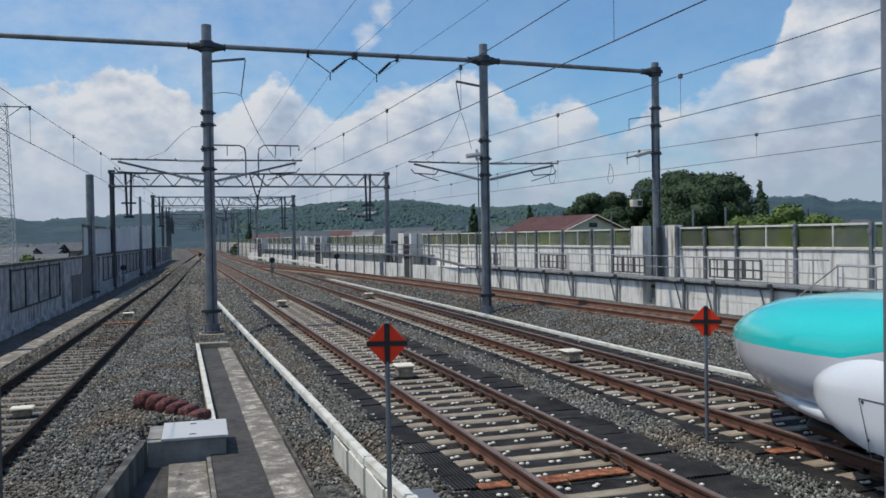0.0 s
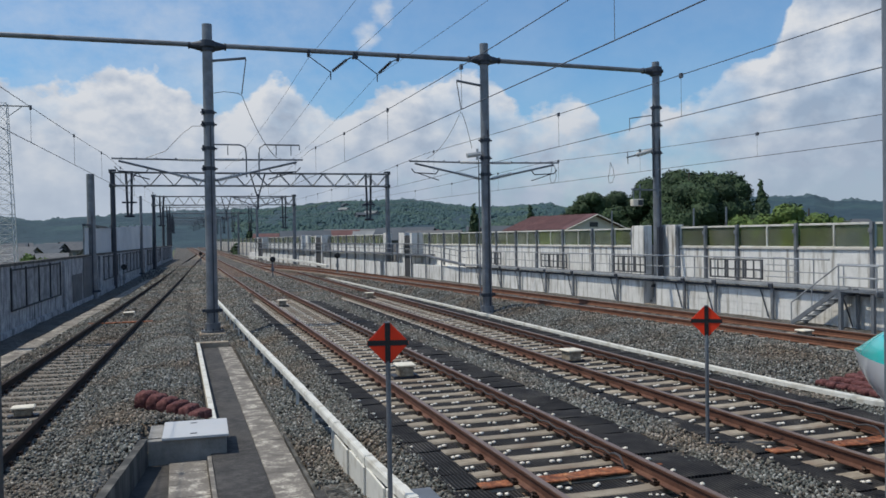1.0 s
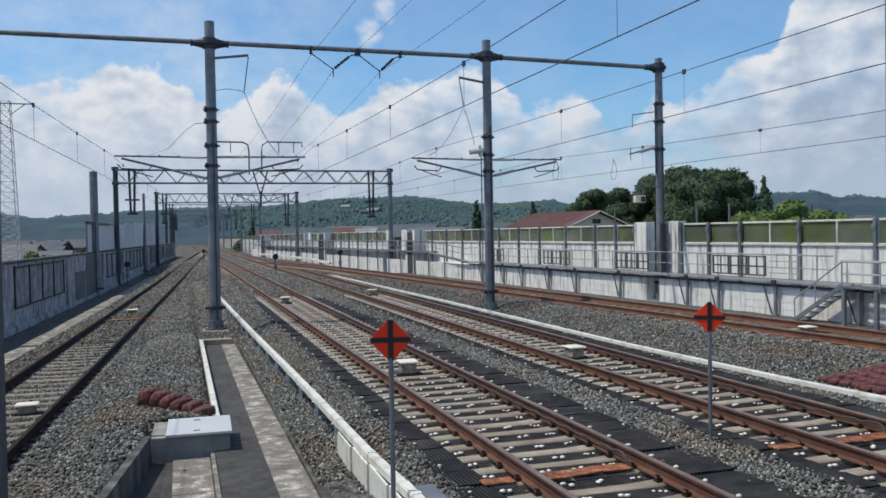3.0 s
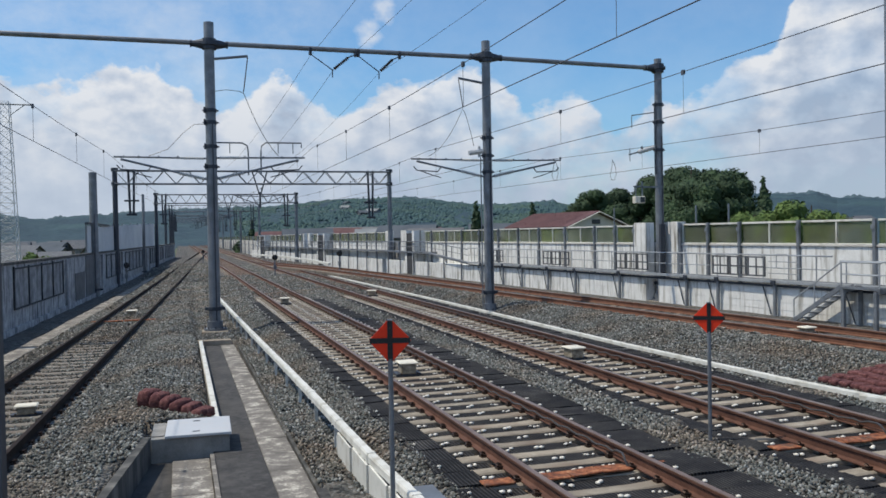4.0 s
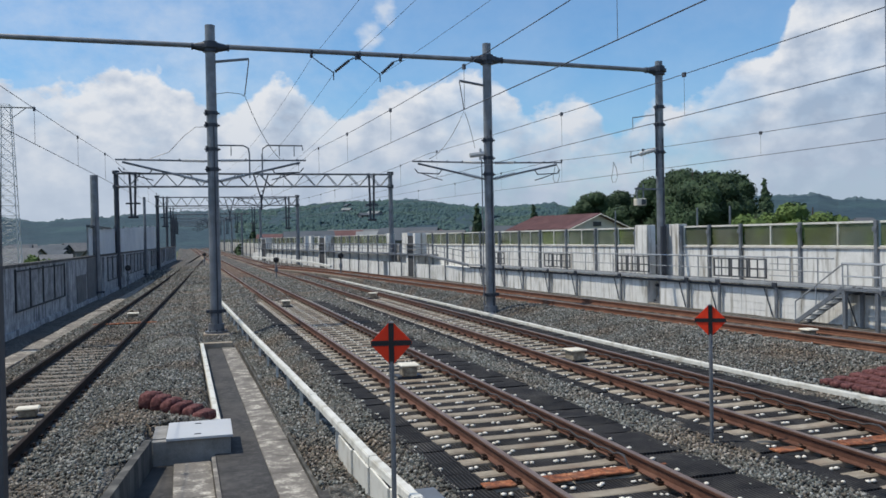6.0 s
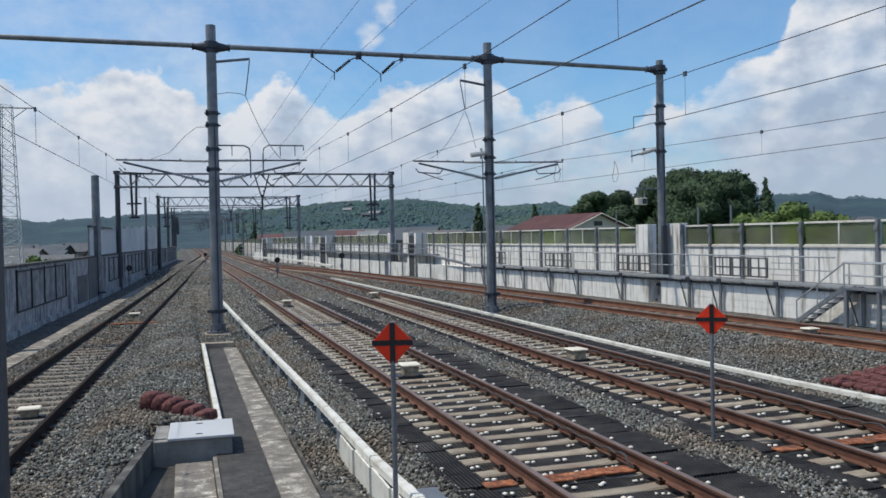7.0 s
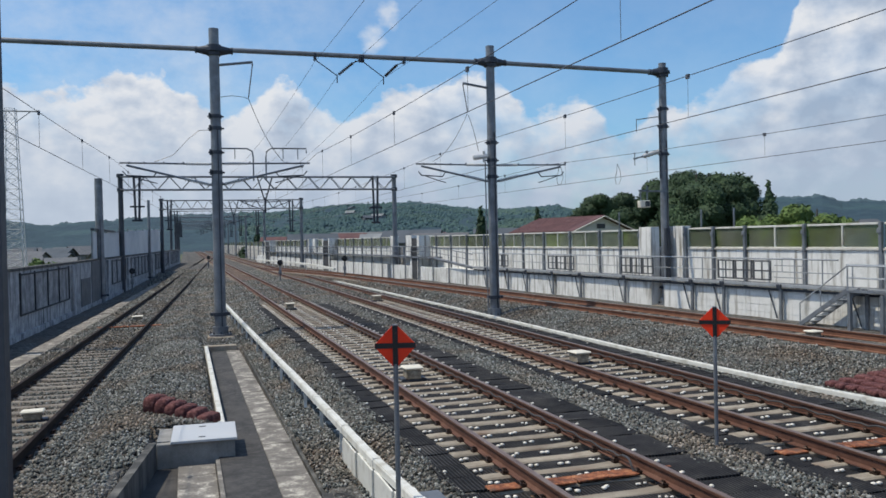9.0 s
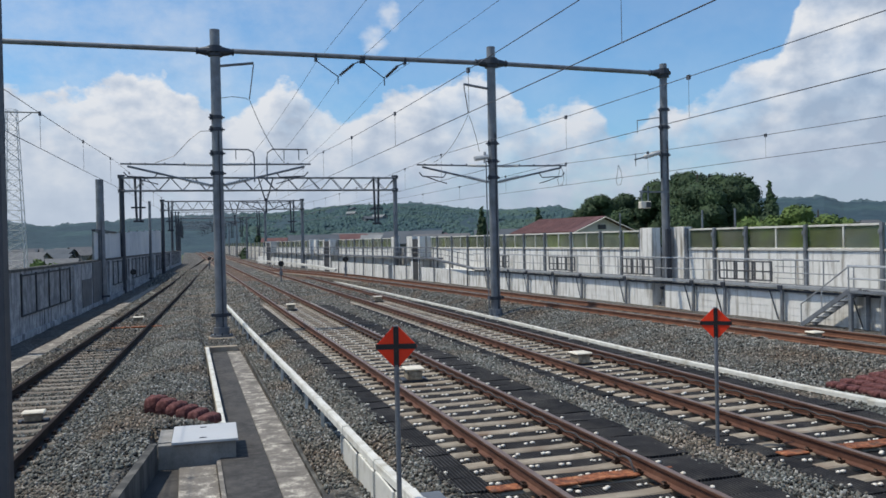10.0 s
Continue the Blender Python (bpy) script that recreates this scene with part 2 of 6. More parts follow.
def ribbed_material():
    """Black rubber with fine ribs across the track."""
    m = material("ribbed_rubber", [(0.010, 0.010, 0.012), (0.021, 0.021, 0.023), (0.044, 0.042, 0.041)], 3, 40, 0.9, bump=0, rand=0.25, stain=(0.050, 0.048, 0.046), stain_scale=2.0)
    nt = m.node_tree
    geo = nt.nodes.new("ShaderNodeNewGeometry")
    wv = nt.nodes.new("ShaderNodeTexWave")
    wv.bands_direction = "X"
    wv.inputs["Scale"].default_value, wv.inputs["Distortion"].default_value = 6.5, 0.3
    nt.links.new(geo.outputs["Position"], wv.inputs["Vector"])
    bp = nt.nodes.new("ShaderNodeBump")
    bp.inputs["Strength"].default_value, bp.inputs["Distance"].default_value = 0.9, 0.02
    nt.links.new(wv.outputs["Fac"], bp.inputs["Height"])
    pb = nt.nodes["Principled BSDF"]
    pb.inputs["Specular IOR Level"].default_value = 0.2
    nt.links.new(bp.outputs[0], pb.inputs["Normal"])
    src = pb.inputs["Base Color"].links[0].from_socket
    # groove shade and lighter rib tops multiplied into the colour as well
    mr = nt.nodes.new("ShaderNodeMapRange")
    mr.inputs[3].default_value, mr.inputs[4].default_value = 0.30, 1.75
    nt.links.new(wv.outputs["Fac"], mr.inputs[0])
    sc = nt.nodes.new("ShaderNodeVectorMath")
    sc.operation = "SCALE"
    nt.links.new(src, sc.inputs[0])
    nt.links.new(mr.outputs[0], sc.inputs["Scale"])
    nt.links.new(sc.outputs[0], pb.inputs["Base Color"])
    return m


TONES = [(0.018, 0.019, 0.019), (0.058, 0.065, 0.062), (0.115, 0.127, 0.120), (0.165, 0.170, 0.155), (0.092, 0.078, 0.065), (0.36, 0.37, 0.355), (0.088, 0.104, 0.098)]
# Bed tones are lowered to stand in for the shade between loose stones.
M_BALLAST = ballast_material("ballast", [(0.010, 0.010, 0.010), (0.034, 0.036, 0.034), (0.072, 0.074, 0.069), (0.11, 0.108, 0.098), (0.070, 0.056, 0.046), (0.22, 0.222, 0.21), (0.056, 0.061, 0.057)], dust=(4.53, 8.6))
M_STONES = ballast_material("ballast_stone", TONES, island=True)
M_RUST = material("rusty_rail", [(0.055, 0.022, 0.014), (0.105, 0.045, 0.028), (0.16, 0.078, 0.05)], 3, 50, 0.72, 0.15, 0.35, 0.004)
M_RUST_C = material("orange_rusty_rail", [(0.09, 0.038, 0.022), (0.15, 0.065, 0.038), (0.21, 0.10, 0.06)], 3, 50, 0.8, 0.1, 0.35, 0.004)
M_HEAD = material("rail_head_steel", [(0.16, 0.105, 0.08), (0.24, 0.165, 0.13), (0.32, 0.25, 0.21)], 2, 80, 0.45, 0.55, 0.1, 0.002)
M_SLEEPER = material("sleeper_concrete", [(0.17, 0.14, 0.105), (0.27, 0.235, 0.185), (0.40, 0.36, 0.29)], 5, 70, 0.9, 0, 0.4, 0.006, rand=0.16, stain=(0.17, 0.12, 0.085), stain_scale=2.5)
M_SLEEPER_OLD = material("weathered_sleeper_concrete", [(0.12, 0.105, 0.085), (0.19, 0.17, 0.145), (0.27, 0.25, 0.215)], 5, 70, 0.9, 0, 0.4, 0.006, rand=0.16, stain=(0.11, 0.085, 0.065), stain_scale=2.5)
M_MAT = ribbed_material()
M_CLIP = material("spring_clip_steel", [(0.032, 0.022, 0.018), (0.085, 0.055, 0.042)], 20, 90, 0.5, 0.7, 0.2, 0.002)
M_CAP = material("cream_cap", [(0.62, 0.58, 0.50), (0.78, 0.76, 0.70)], 20, 120, 0.6, 0, 0.2, 0.002)
M_RUSTPLATE = material("orange_rust_plate", [(0.045, 0.018, 0.012), (0.15, 0.046, 0.02), (0.34, 0.12, 0.05), (0.52, 0.29, 0.15)], 9, 38, 0.85, 0.1, 0.6, 0.008, stain=(0.10, 0.06, 0.042), stain_scale=6)
M_GALV = material("galvanised_steel", [(0.13, 0.148, 0.168), (0.195, 0.215, 0.24), (0.29, 0.31, 0.335)], 2.2, 40, 0.5, 0.45, 0.12, 0.003, stain=(0.15, 0.155, 0.165), stain_scale=1.4)
M_DARKSTEEL = material("dark_steel", [(0.035, 0.042, 0.055), (0.07, 0.08, 0.10)], 3, 50, 0.5, 0.5, 0.15, 0.003)
M_WIRE = material("overhead_wire", [(0.09, 0.095, 0.11), (0.15, 0.155, 0.17)], 3, 50, 0.5, 0.6, 0)
M_PIPE = material("white_duct", [(0.52, 0.52, 0.48), (0.63, 0.63, 0.585), (0.72, 0.715, 0.67)], 3, 40, 0.6, 0, 0.1, 0.002, stain=(0.42, 0.40, 0.34), stain_scale=4)
M_CONC = material("pale_concrete", [(0.40, 0.39, 0.36), (0.52, 0.51, 0.48), (0.62, 0.61, 0.58)], 1.6, 40, 0.9, 0, 0.25, 0.005, stain=(0.27, 0.24, 0.20), stain_scale=1.6)
M_WALL = material("white_wall_concrete", [(0.58, 0.585, 0.565), (0.71, 0.715, 0.695), (0.80, 0.80, 0.785)], 1.6, 22, 0.9, 0, 0.2, 0.004, stain=(0.25, 0.235, 0.20), stain_scale=5.5, streak=True)
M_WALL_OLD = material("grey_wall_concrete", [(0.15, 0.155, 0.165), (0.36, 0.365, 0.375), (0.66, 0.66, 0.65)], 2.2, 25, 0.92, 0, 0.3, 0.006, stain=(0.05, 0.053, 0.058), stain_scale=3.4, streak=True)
M_ASPHALT = material("asphalt", [(0.018, 0.018, 0.019), (0.042, 0.041, 0.041), (0.098, 0.094, 0.09)], 9, 60, 0.92, 0, 0.7, 0.008, stain=(0.075, 0.071, 0.067), stain_scale=1.3)
M_SLAB = material("worn_slab", [(0.10, 0.092, 0.082), (0.155, 0.142, 0.126), (0.19, 0.175, 0.155), (0.44, 0.415, 0.36), (0.74, 0.71, 0.63)], 4.2, 26, 0.9, 0, 0.5, 0.008, stain=(0.11, 0.10, 0.09), stain_scale=2.6)
M_RED = material("signal_red", [(0.84, 0.048, 0.016), (0.92, 0.062, 0.022)], 4, 60, 0.6, 0, 0.05, 0.001)
M_RED.node_tree.nodes["Principled BSDF"].inputs["Specular IOR Level"].default_value = 0.2
M_BLACK = material("black_paint", [(0.008, 0.008, 0.009), (0.016, 0.016, 0.017)], 6, 60, 0.5, 0, 0.1, 0.001)
M_WHITE = material("cream_plastic", [(0.62, 0.57, 0.46), (0.78, 0.74, 0.63)], 6, 80, 0.5, 0, 0.1, 0.002)
M_BROWNBOX = material("tarnished_case", [(0.10, 0.075, 0.05), (0.26, 0.22, 0.16), (0.5, 0.45, 0.36)], 9, 60, 0.6, 0.2, 0.2, 0.003)
M_TEAL = material("teal_train_paint", [(0.006, 0.52, 0.52), (0.009, 0.58, 0.58)], 0.6, 20, 0.22, 0, 0, local=True, coat=0.6)
M_TRAINWHITE = material("white_train_paint", [(0.60, 0.635, 0.69), (0.66, 0.695, 0.745)], 0.6, 20, 0.22, 0, 0, local=True, coat=0.6)
M_GLASSBAR = material("misty_panel", [(0.24, 0.27, 0.21), (0.40, 0.43, 0.33), (0.60, 0.62, 0.50)], 0.9, 25, 0.4, 0, 0.05, 0.002, stain=(0.40, 0.48, 0.20), stain_scale=0.8)
M_LID = material("pale_lid_steel", [(0.44, 0.46, 0.48), (0.53, 0.55, 0.57)], 1.5, 40, 0.5, 0.1, 0.05, 0.001, stain=(0.50, 0.50, 0.50), stain_scale=3)
for key, val in (("Transmission Weight", 0.80), ("Roughness", 0.22), ("IOR", 1.05)):
    M_GLASSBAR.node_tree.nodes["Principled BSDF"].inputs[key].default_value = val
# Dark base paints the retaining kerb's shade; the coping takes it as stain.
M_KERB = material("shade_and_stain_kerb_concrete", [(0.026, 0.026, 0.026), (0.050, 0.050, 0.048), (0.095, 0.093, 0.088)], 4, 60, 0.9, 0, 0.3, 0.005, stain=(0.17, 0.165, 0.15), stain_scale=3.5, streak=True)
M_CABLE = material("grey_cable", [(0.03, 0.027, 0.026), (0.075, 0.068, 0.064)], 8, 60, 0.45, 0, 0.1, 0.002)
# Rust darkened to carry the shade on the loop rails' visible sides.
M_RUST_D = material("shade_dark_rusty_rail", [(0.010, 0.007, 0.006), (0.024, 0.016, 0.013), (0.045, 0.030, 0.024)], 3, 50, 0.75, 0.1, 0.3, 0.004)
M_RIB = material("stained_rib_and_niche_shade", [(0.022, 0.024, 0.028), (0.045, 0.048, 0.053), (0.085, 0.088, 0.095)], 2, 30, 0.8, 0.1, 0.2, 0.004)
M_SHEET = material("grey_translucent_sheet", [(0.40, 0.43, 0.45), (0.54, 0.57, 0.59), (0.66, 0.68, 0.69)], 0.25, 3, 0.6, 0, 0.1, 0.003, stain=(0.72, 0.73, 0.72), stain_scale=0.12)
M_RUST_D.node_tree.nodes["Principled BSDF"].inputs["Specular IOR Level"].default_value = 0.15
M_CHEST = material("chest_concrete", [(0.17, 0.165, 0.155), (0.25, 0.245, 0.23), (0.34, 0.33, 0.31)], 3, 50, 0.9, 0, 0.3, 0.005, stain=(0.14, 0.13, 0.12), stain_scale=3, streak=True)
M_WALL_PANEL = material("stained_wall_panel", [(0.11, 0.115, 0.12), (0.27, 0.275, 0.285), (0.50, 0.505, 0.505)], 2.4, 25, 0.92, 0, 0.3, 0.006, stain=(0.055, 0.06, 0.066), stain_scale=1.4, streak=True)
M_GUARD = material("grey_guard_steel", [(0.06, 0.066, 0.075), (0.11, 0.117, 0.127), (0.17, 0.176, 0.186)], 2, 30, 0.7, 0.2, 0.2, 0.004)
M_BAG = material("maroon_sandbag", [(0.05, 0.013, 0.015), (0.115, 0.038, 0.037), (0.25, 0.115, 0.105)], 16, 95, 0.95, 0, 0.9, 0.015)
M_ROOF = material("red_brown_roof", [(0.062, 0.025, 0.026), (0.095, 0.038, 0.038), (0.15, 0.07, 0.066)], 0.9, 12, 0.7, 0, 0.2, 0.02)
M_CREAM = material("cream_render", [(0.55, 0.53, 0.47), (0.66, 0.64, 0.58)], 1, 20, 0.9, 0, 0.1, 0.004)
M_BARK = material("bark", [(0.035, 0.026, 0.018), (0.08, 0.06, 0.045)], 3, 25, 0.95, 0, 0.5, 0.02)
M_LEAF = material("dark_foliage", [(0.011, 0.030, 0.011), (0.023, 0.052, 0.019), (0.044, 0.088, 0.030)], 0.35, 2.5, 0.8, 0, 0)
M_LEAF_LIGHT = material("yellow_green_foliage", [(0.038, 0.075, 0.015), (0.08, 0.135, 0.028), (0.15, 0.21, 0.05)], 0.6, 3, 0.8, 0, 0)
# Aerial haze is painted into the hill colours: bluer, and paler far off.
M_FOREST = material("hill_forest_hazed", [(0.010, 0.031, 0.050), (0.017, 0.045, 0.064), (0.027, 0.061, 0.075)], 0.05, 0.22, 0.95, 0, 0.6, 3.0, stain=(0.030, 0.070, 0.078), stain_scale=0.012)
M_FOREST_FAR = material("distant_forest_hazed", [(0.040, 0.075, 0.092), (0.052, 0.090, 0.105), (0.065, 0.105, 0.115)], 0.02, 0.08, 0.95, 0, 0.5, 4.0)
M_WOODS = ballast_material("wooded_slope_hazed", [(0.026, 0.064, 0.078), (0.038, 0.086, 0.096), (0.031, 0.073, 0.085), (0.054, 0.110, 0.100), (0.029, 0.068, 0.084), (0.044, 0.094, 0.098)], island=True, drift_scale=0.016, drift_tint=(1.75, 1.35, 0.85), drift_most=0.8)
M_GROUND = material("grassy_ground", [(0.05, 0.075, 0.025), (0.09, 0.11, 0.05), (0.17, 0.16, 0.11)], 0.02, 0.6, 0.95, 0, 0.2, 0.05)
M_TOWN = material("pale_house_wall", [(0.15, 0.165, 0.175), (0.25, 0.265, 0.27)], 0.3, 4, 0.9, 0, 0, rand=0.25)
M_BLUEROOF = material("blue_grey_roof", [(0.07, 0.083, 0.10), (0.12, 0.138, 0.16)], 0.3, 5, 0.85, 0.0, 0)
M_BLUEROOF.node_tree.nodes["Principled BSDF"].inputs["Specular IOR Level"].default_value = 0.1
M_GALV_PALE = material("bright_galvanised_steel", [(0.26, 0.28, 0.30), (0.36, 0.38, 0.40), (0.46, 0.48, 0.49)], 3, 40, 0.5, 0.35, 0.1, 0.003)
M_PORCELAIN = material("brown_insulator", [(0.03, 0.018, 0.014), (0.07, 0.04, 0.03)], 10, 60, 0.3, 0, 0)
M_GREYINS = material("pale_grey_insulator", [(0.42, 0.44, 0.45), (0.55, 0.56, 0.56)], 10, 60, 0.4, 0, 0)
M_DARKGLASS = material("dark_window", [(0.02, 0.025, 0.03), (0.05, 0.06, 0.07)], 1, 10, 0.2, 0, 0)


# ---- building helpers ----
def part(name, bm, mat, parent=None, label=""):
    """Link a bmesh as one mesh object, under a thing or a part where one is given."""
    me = bpy.data.meshes.new(name)
    bm.to_mesh(me)
    bm.free()
    me.materials.append(mat)
    ob = new(name, me)
    if parent is not None:
        ob.parent = parent
    if label:
        tagged(ob, label)
    return ob


def raw(name, verts, faces, mat, parent=None, smooth=False, kind=""):
    me = bpy.data.meshes.new(name)
    me.from_pydata(verts, [], faces)
    if smooth:
        me.polygons.foreach_set("use_smooth", [True] * len(me.polygons))
    me.materials.append(mat)
    ob = new(name, me)
    if parent is not None:
        ob.parent = parent
    if kind:
        tagged(ob, kind=kind)
    return ob


def thing(name, label, category, x=0.0, y=0.0, z=0.0, rz=0.0, group="", kind=""):
    ob = new(name)
    ob.matrix_basis = pose(x, y, z, 0, 0, rz)
    return tagged(ob, label, category, group, kind)


def box(bm, x0, y0, z0, x1, y1, z1, bevel=0.0, m=None):
    r = bmesh.ops.create_cube(bm, size=1.0)
    mat = Matrix.Translation(((x0 + x1) / 2, (y0 + y1) / 2, (z0 + z1) / 2)) @ Matrix.Diagonal((x1 - x0, y1 - y0, z1 - z0, 1))
    bmesh.ops.transform(bm, matrix=mat, verts=r["verts"])
    if bevel:
        es = list({e for v in r["verts"] for e in v.link_edges})
        nv = bmesh.ops.bevel(bm, geom=es, offset=bevel, segments=1, affect="EDGES")["verts"]
        if m:
            bmesh.ops.transform(bm, matrix=m, verts=list({v for f in bm.faces for v in f.verts} & set(nv)))
    elif m:
        bmesh.ops.transform(bm, matrix=m, verts=r["verts"])
    return bm


def boxes(*args, bevel=0.0):
    bm = bmesh.new()
    for a in args:
        box(bm, *a, bevel=bevel)
    return bm


def rod(bm, p0, p1, r0, r1=None, seg=8):
    """A cylinder or cone from p0 to p1."""
    p0, p1 = Vector(p0), Vector(p1)
    d = p1 - p0
    m = Matrix.Translation((p0 + p1) / 2) @ d.to_track_quat("Z", "Y").to_matrix().to_4x4()
    bmesh.ops.create_cone(bm, cap_ends=True, segments=seg, radius1=r0, radius2=r0 if r1 is None else r1, depth=d.length, matrix=m)
    return bm


def rods(*args, seg=8):
    bm = bmesh.new()
    for a in args:
        rod(bm, *a, seg=seg)
    return bm


def tube(bm, pts, r, seg=5):
    """A bent tube along points."""
    pts = [Vector(p) for p in pts]
    rings = []
    for i, p in enumerate(pts):
        d = (pts[min(i + 1, len(pts) - 1)] - pts[max(i - 1, 0)]).normalized()
        up = Vector((0, 0, 1)) if abs(d.z) < 0.9 else Vector((1, 0, 0))
        a = d.cross(up).normalized()
        b = a.cross(d)
        rings.append([bm.verts.new(p + r * (math.cos(2 * math.pi * k / seg) * a + math.sin(2 * math.pi * k / seg) * b)) for k in range(seg)])
    for q, w in zip(rings, rings[1:]):
        for k in range(seg):
            bm.faces.new((q[k], q[(k + 1) % seg], w[(k + 1) % seg], w[k]))
    bm.faces.new(rings[0][::-1])
    bm.faces.new(rings[-1])
    return bm


def smoothed(ob):
    ob.data.polygons.foreach_set("use_smooth", [True] * len(ob.data.polygons))
    return ob


def ss(a, b, x):
    t = min(1.0, max(0.0, (x - a) / (b - a)))
    return t * t * (3 - 2 * t)


def lerp_table(tab, x):
    return float(np.interp(x, [a for a, _ in tab], [b for _, b in tab]))


# ---- plan: the four tracks and the two walls, as offsets over the distance y ----
XA, XB = 4.53, 8.6


def xc(y):  # outer loop track on the wall's side, which joins the main line far off
    return max(8.6, 13.95 - 0.0755 * (y - 24))


def zc(y):
    return 0.29 * (1 - ss(60, 95, y))


def xd(y):  # loop track on the near side
    return min(4.53, -2.92 + 0.0478 * (y - 19))


def zd(y):
    return -0.3 * (1 - ss(55, 150, y))


def wall_r(y):
    return 19.2 - 0.075 * (y - 23)


def deck_r(y):
    return 18.3 - 0.075 * (y - 23)


def wall_l(y):
    return -6.0 + 0.05 * (y - 32)


def bed(x, y):
    """Height of the ballast."""
    z = -0.205
    z -= (0.06 * (1 - ss(1.15, 1.45, abs(x - XA))) + 0.06 * (1 - ss(1.15, 1.35, abs(x - XB)))) * (1 - 1.35 * ss(37, 43, y))
    # slope from the inner main track down to the walkway
    z -= 0.22 * (1 - ss(2.2, 3.0, x)) * (1 - ss(60, 110, y))
    z += (zd(y) + 0.24) * 0.9 * (1 - ss(0.1, 1.7, x))
    z -= (0.046 - 0.022 * ss(22, 30, y)) * (1 - ss(0.84, 1.05, abs(x - xd(y))))
    # heaped ballast beside the walkway
    h0 = xd(y) + 1.25
    z += 0.24 * ss(h0, h0 + 0.95, x) * (1 - ss(0.25, 0.62, x)) * (1 - ss(30, 48, y))
    # ditch along the near wall
    z -= 0.20 * (1 - ss(wall_l(y) + 1.7, wall_l(y) + 2.2, x))
    # bank up to the outer loop
    c = xc(y)
    z += (zc(y) + 0.02) * ss(10.6, max(10.7, c - 1.6), x) if c > 11.2 else 0.0
    z -= 0.24 * ss(c + 1.3, c + 2.4, x) * (1 - ss(60, 95, y))
    return z


# ---- ground, hills ----
def build_ground():
    n = 24
    ext = [-3000 + 6000 * i / n for i in range(n + 1)]
    verts = [(a, b, -4.0) for b in ext for a in ext]
    faces = [(j * (n + 1) + i, j * (n + 1) + i + 1, (j + 1) * (n + 1) + i + 1, (j + 1) * (n + 1) + i) for j in range(n) for i in range(n)]
    tagged(raw("ground", verts, faces, M_GROUND), "flat grassy country far below the line", "ground", kind="structure")


RIDGE = [(-180, 1.5), (-60, 1.8), (-10.4, 1.62), (-8.2, 1.34), (-5.7, 1.6), (-0.7, 1.9), (2.8, 2.05), (5.8, 2.05), (7.3, 2.2), (10.2, 2.55), (14.8, 2.6), (17, 2.35), (19.7, 1.98),
         (22, 2.0), (24.6, 2.15), (25.8, 1.8), (30, 1.6), (37.9, 2.25), (41.1, 2.2), (42.2, 1.8), (43.2, 1.95), (44.8, 1.8), (60, 2), (180, 1.5)]


def build_hills(name, mat, near, far, gain, seed, label):
    azs = [-180 + 1.0 * i for i in range(160)] + [-20 + 0.06 * i for i in range(1250)] + [55 + 1.0 * i for i in range(126)]
    rows = 22
    verts, faces = [], []
    for a in azs:
        top = EYE_Z + far * math.tan(radians(lerp_table(RIDGE, a) * gain + 0.10 * noise.noise((a * 0.35, seed, 0))))
        s, c = math.sin(radians(a)), math.cos(radians(a))
        for k in range(rows + 1):
            t = k / rows
            r = near + (far - near) * t
            z = -4 + (top + 4) * ss(0, 1, t) ** 0.8
            px, py = r * s, r * c
            bumpy = noise.fractal((px / 90, py / 90, seed), 1.0, 2.0, 3) * 4 * t * (1 - 0.4 * t)
            clump = (noise.noise((px / 22, py / 22, seed + 3)) * 3.0 + noise.noise((px / 9, py / 9, seed + 7)) * 2.0) * far / 900
            verts.append((px, py, z + (bumpy * 0.6 + clump) * (0.2 + 0.8 * t) * (1 if k else 0)))
        verts.append((px * 1.25, py * 1.25, -4.0))
    w = rows + 2
    for i in range(len(azs) - 1):
        for k in range(w - 1):
            faces.append((i * w + k, i * w + k + 1, (i + 1) * w + k + 1, (i + 1) * w + k))
    tagged(raw(name, verts, faces, mat), label, "hill", kind="structure")


def hill_z(a, r, near=260, far=900):
    top = EYE_Z + far * math.tan(radians(lerp_table(RIDGE, a) * 0.86))
    return -4 + (top + 4) * ss(0, 1, (r - near) / (far - near)) ** 0.8


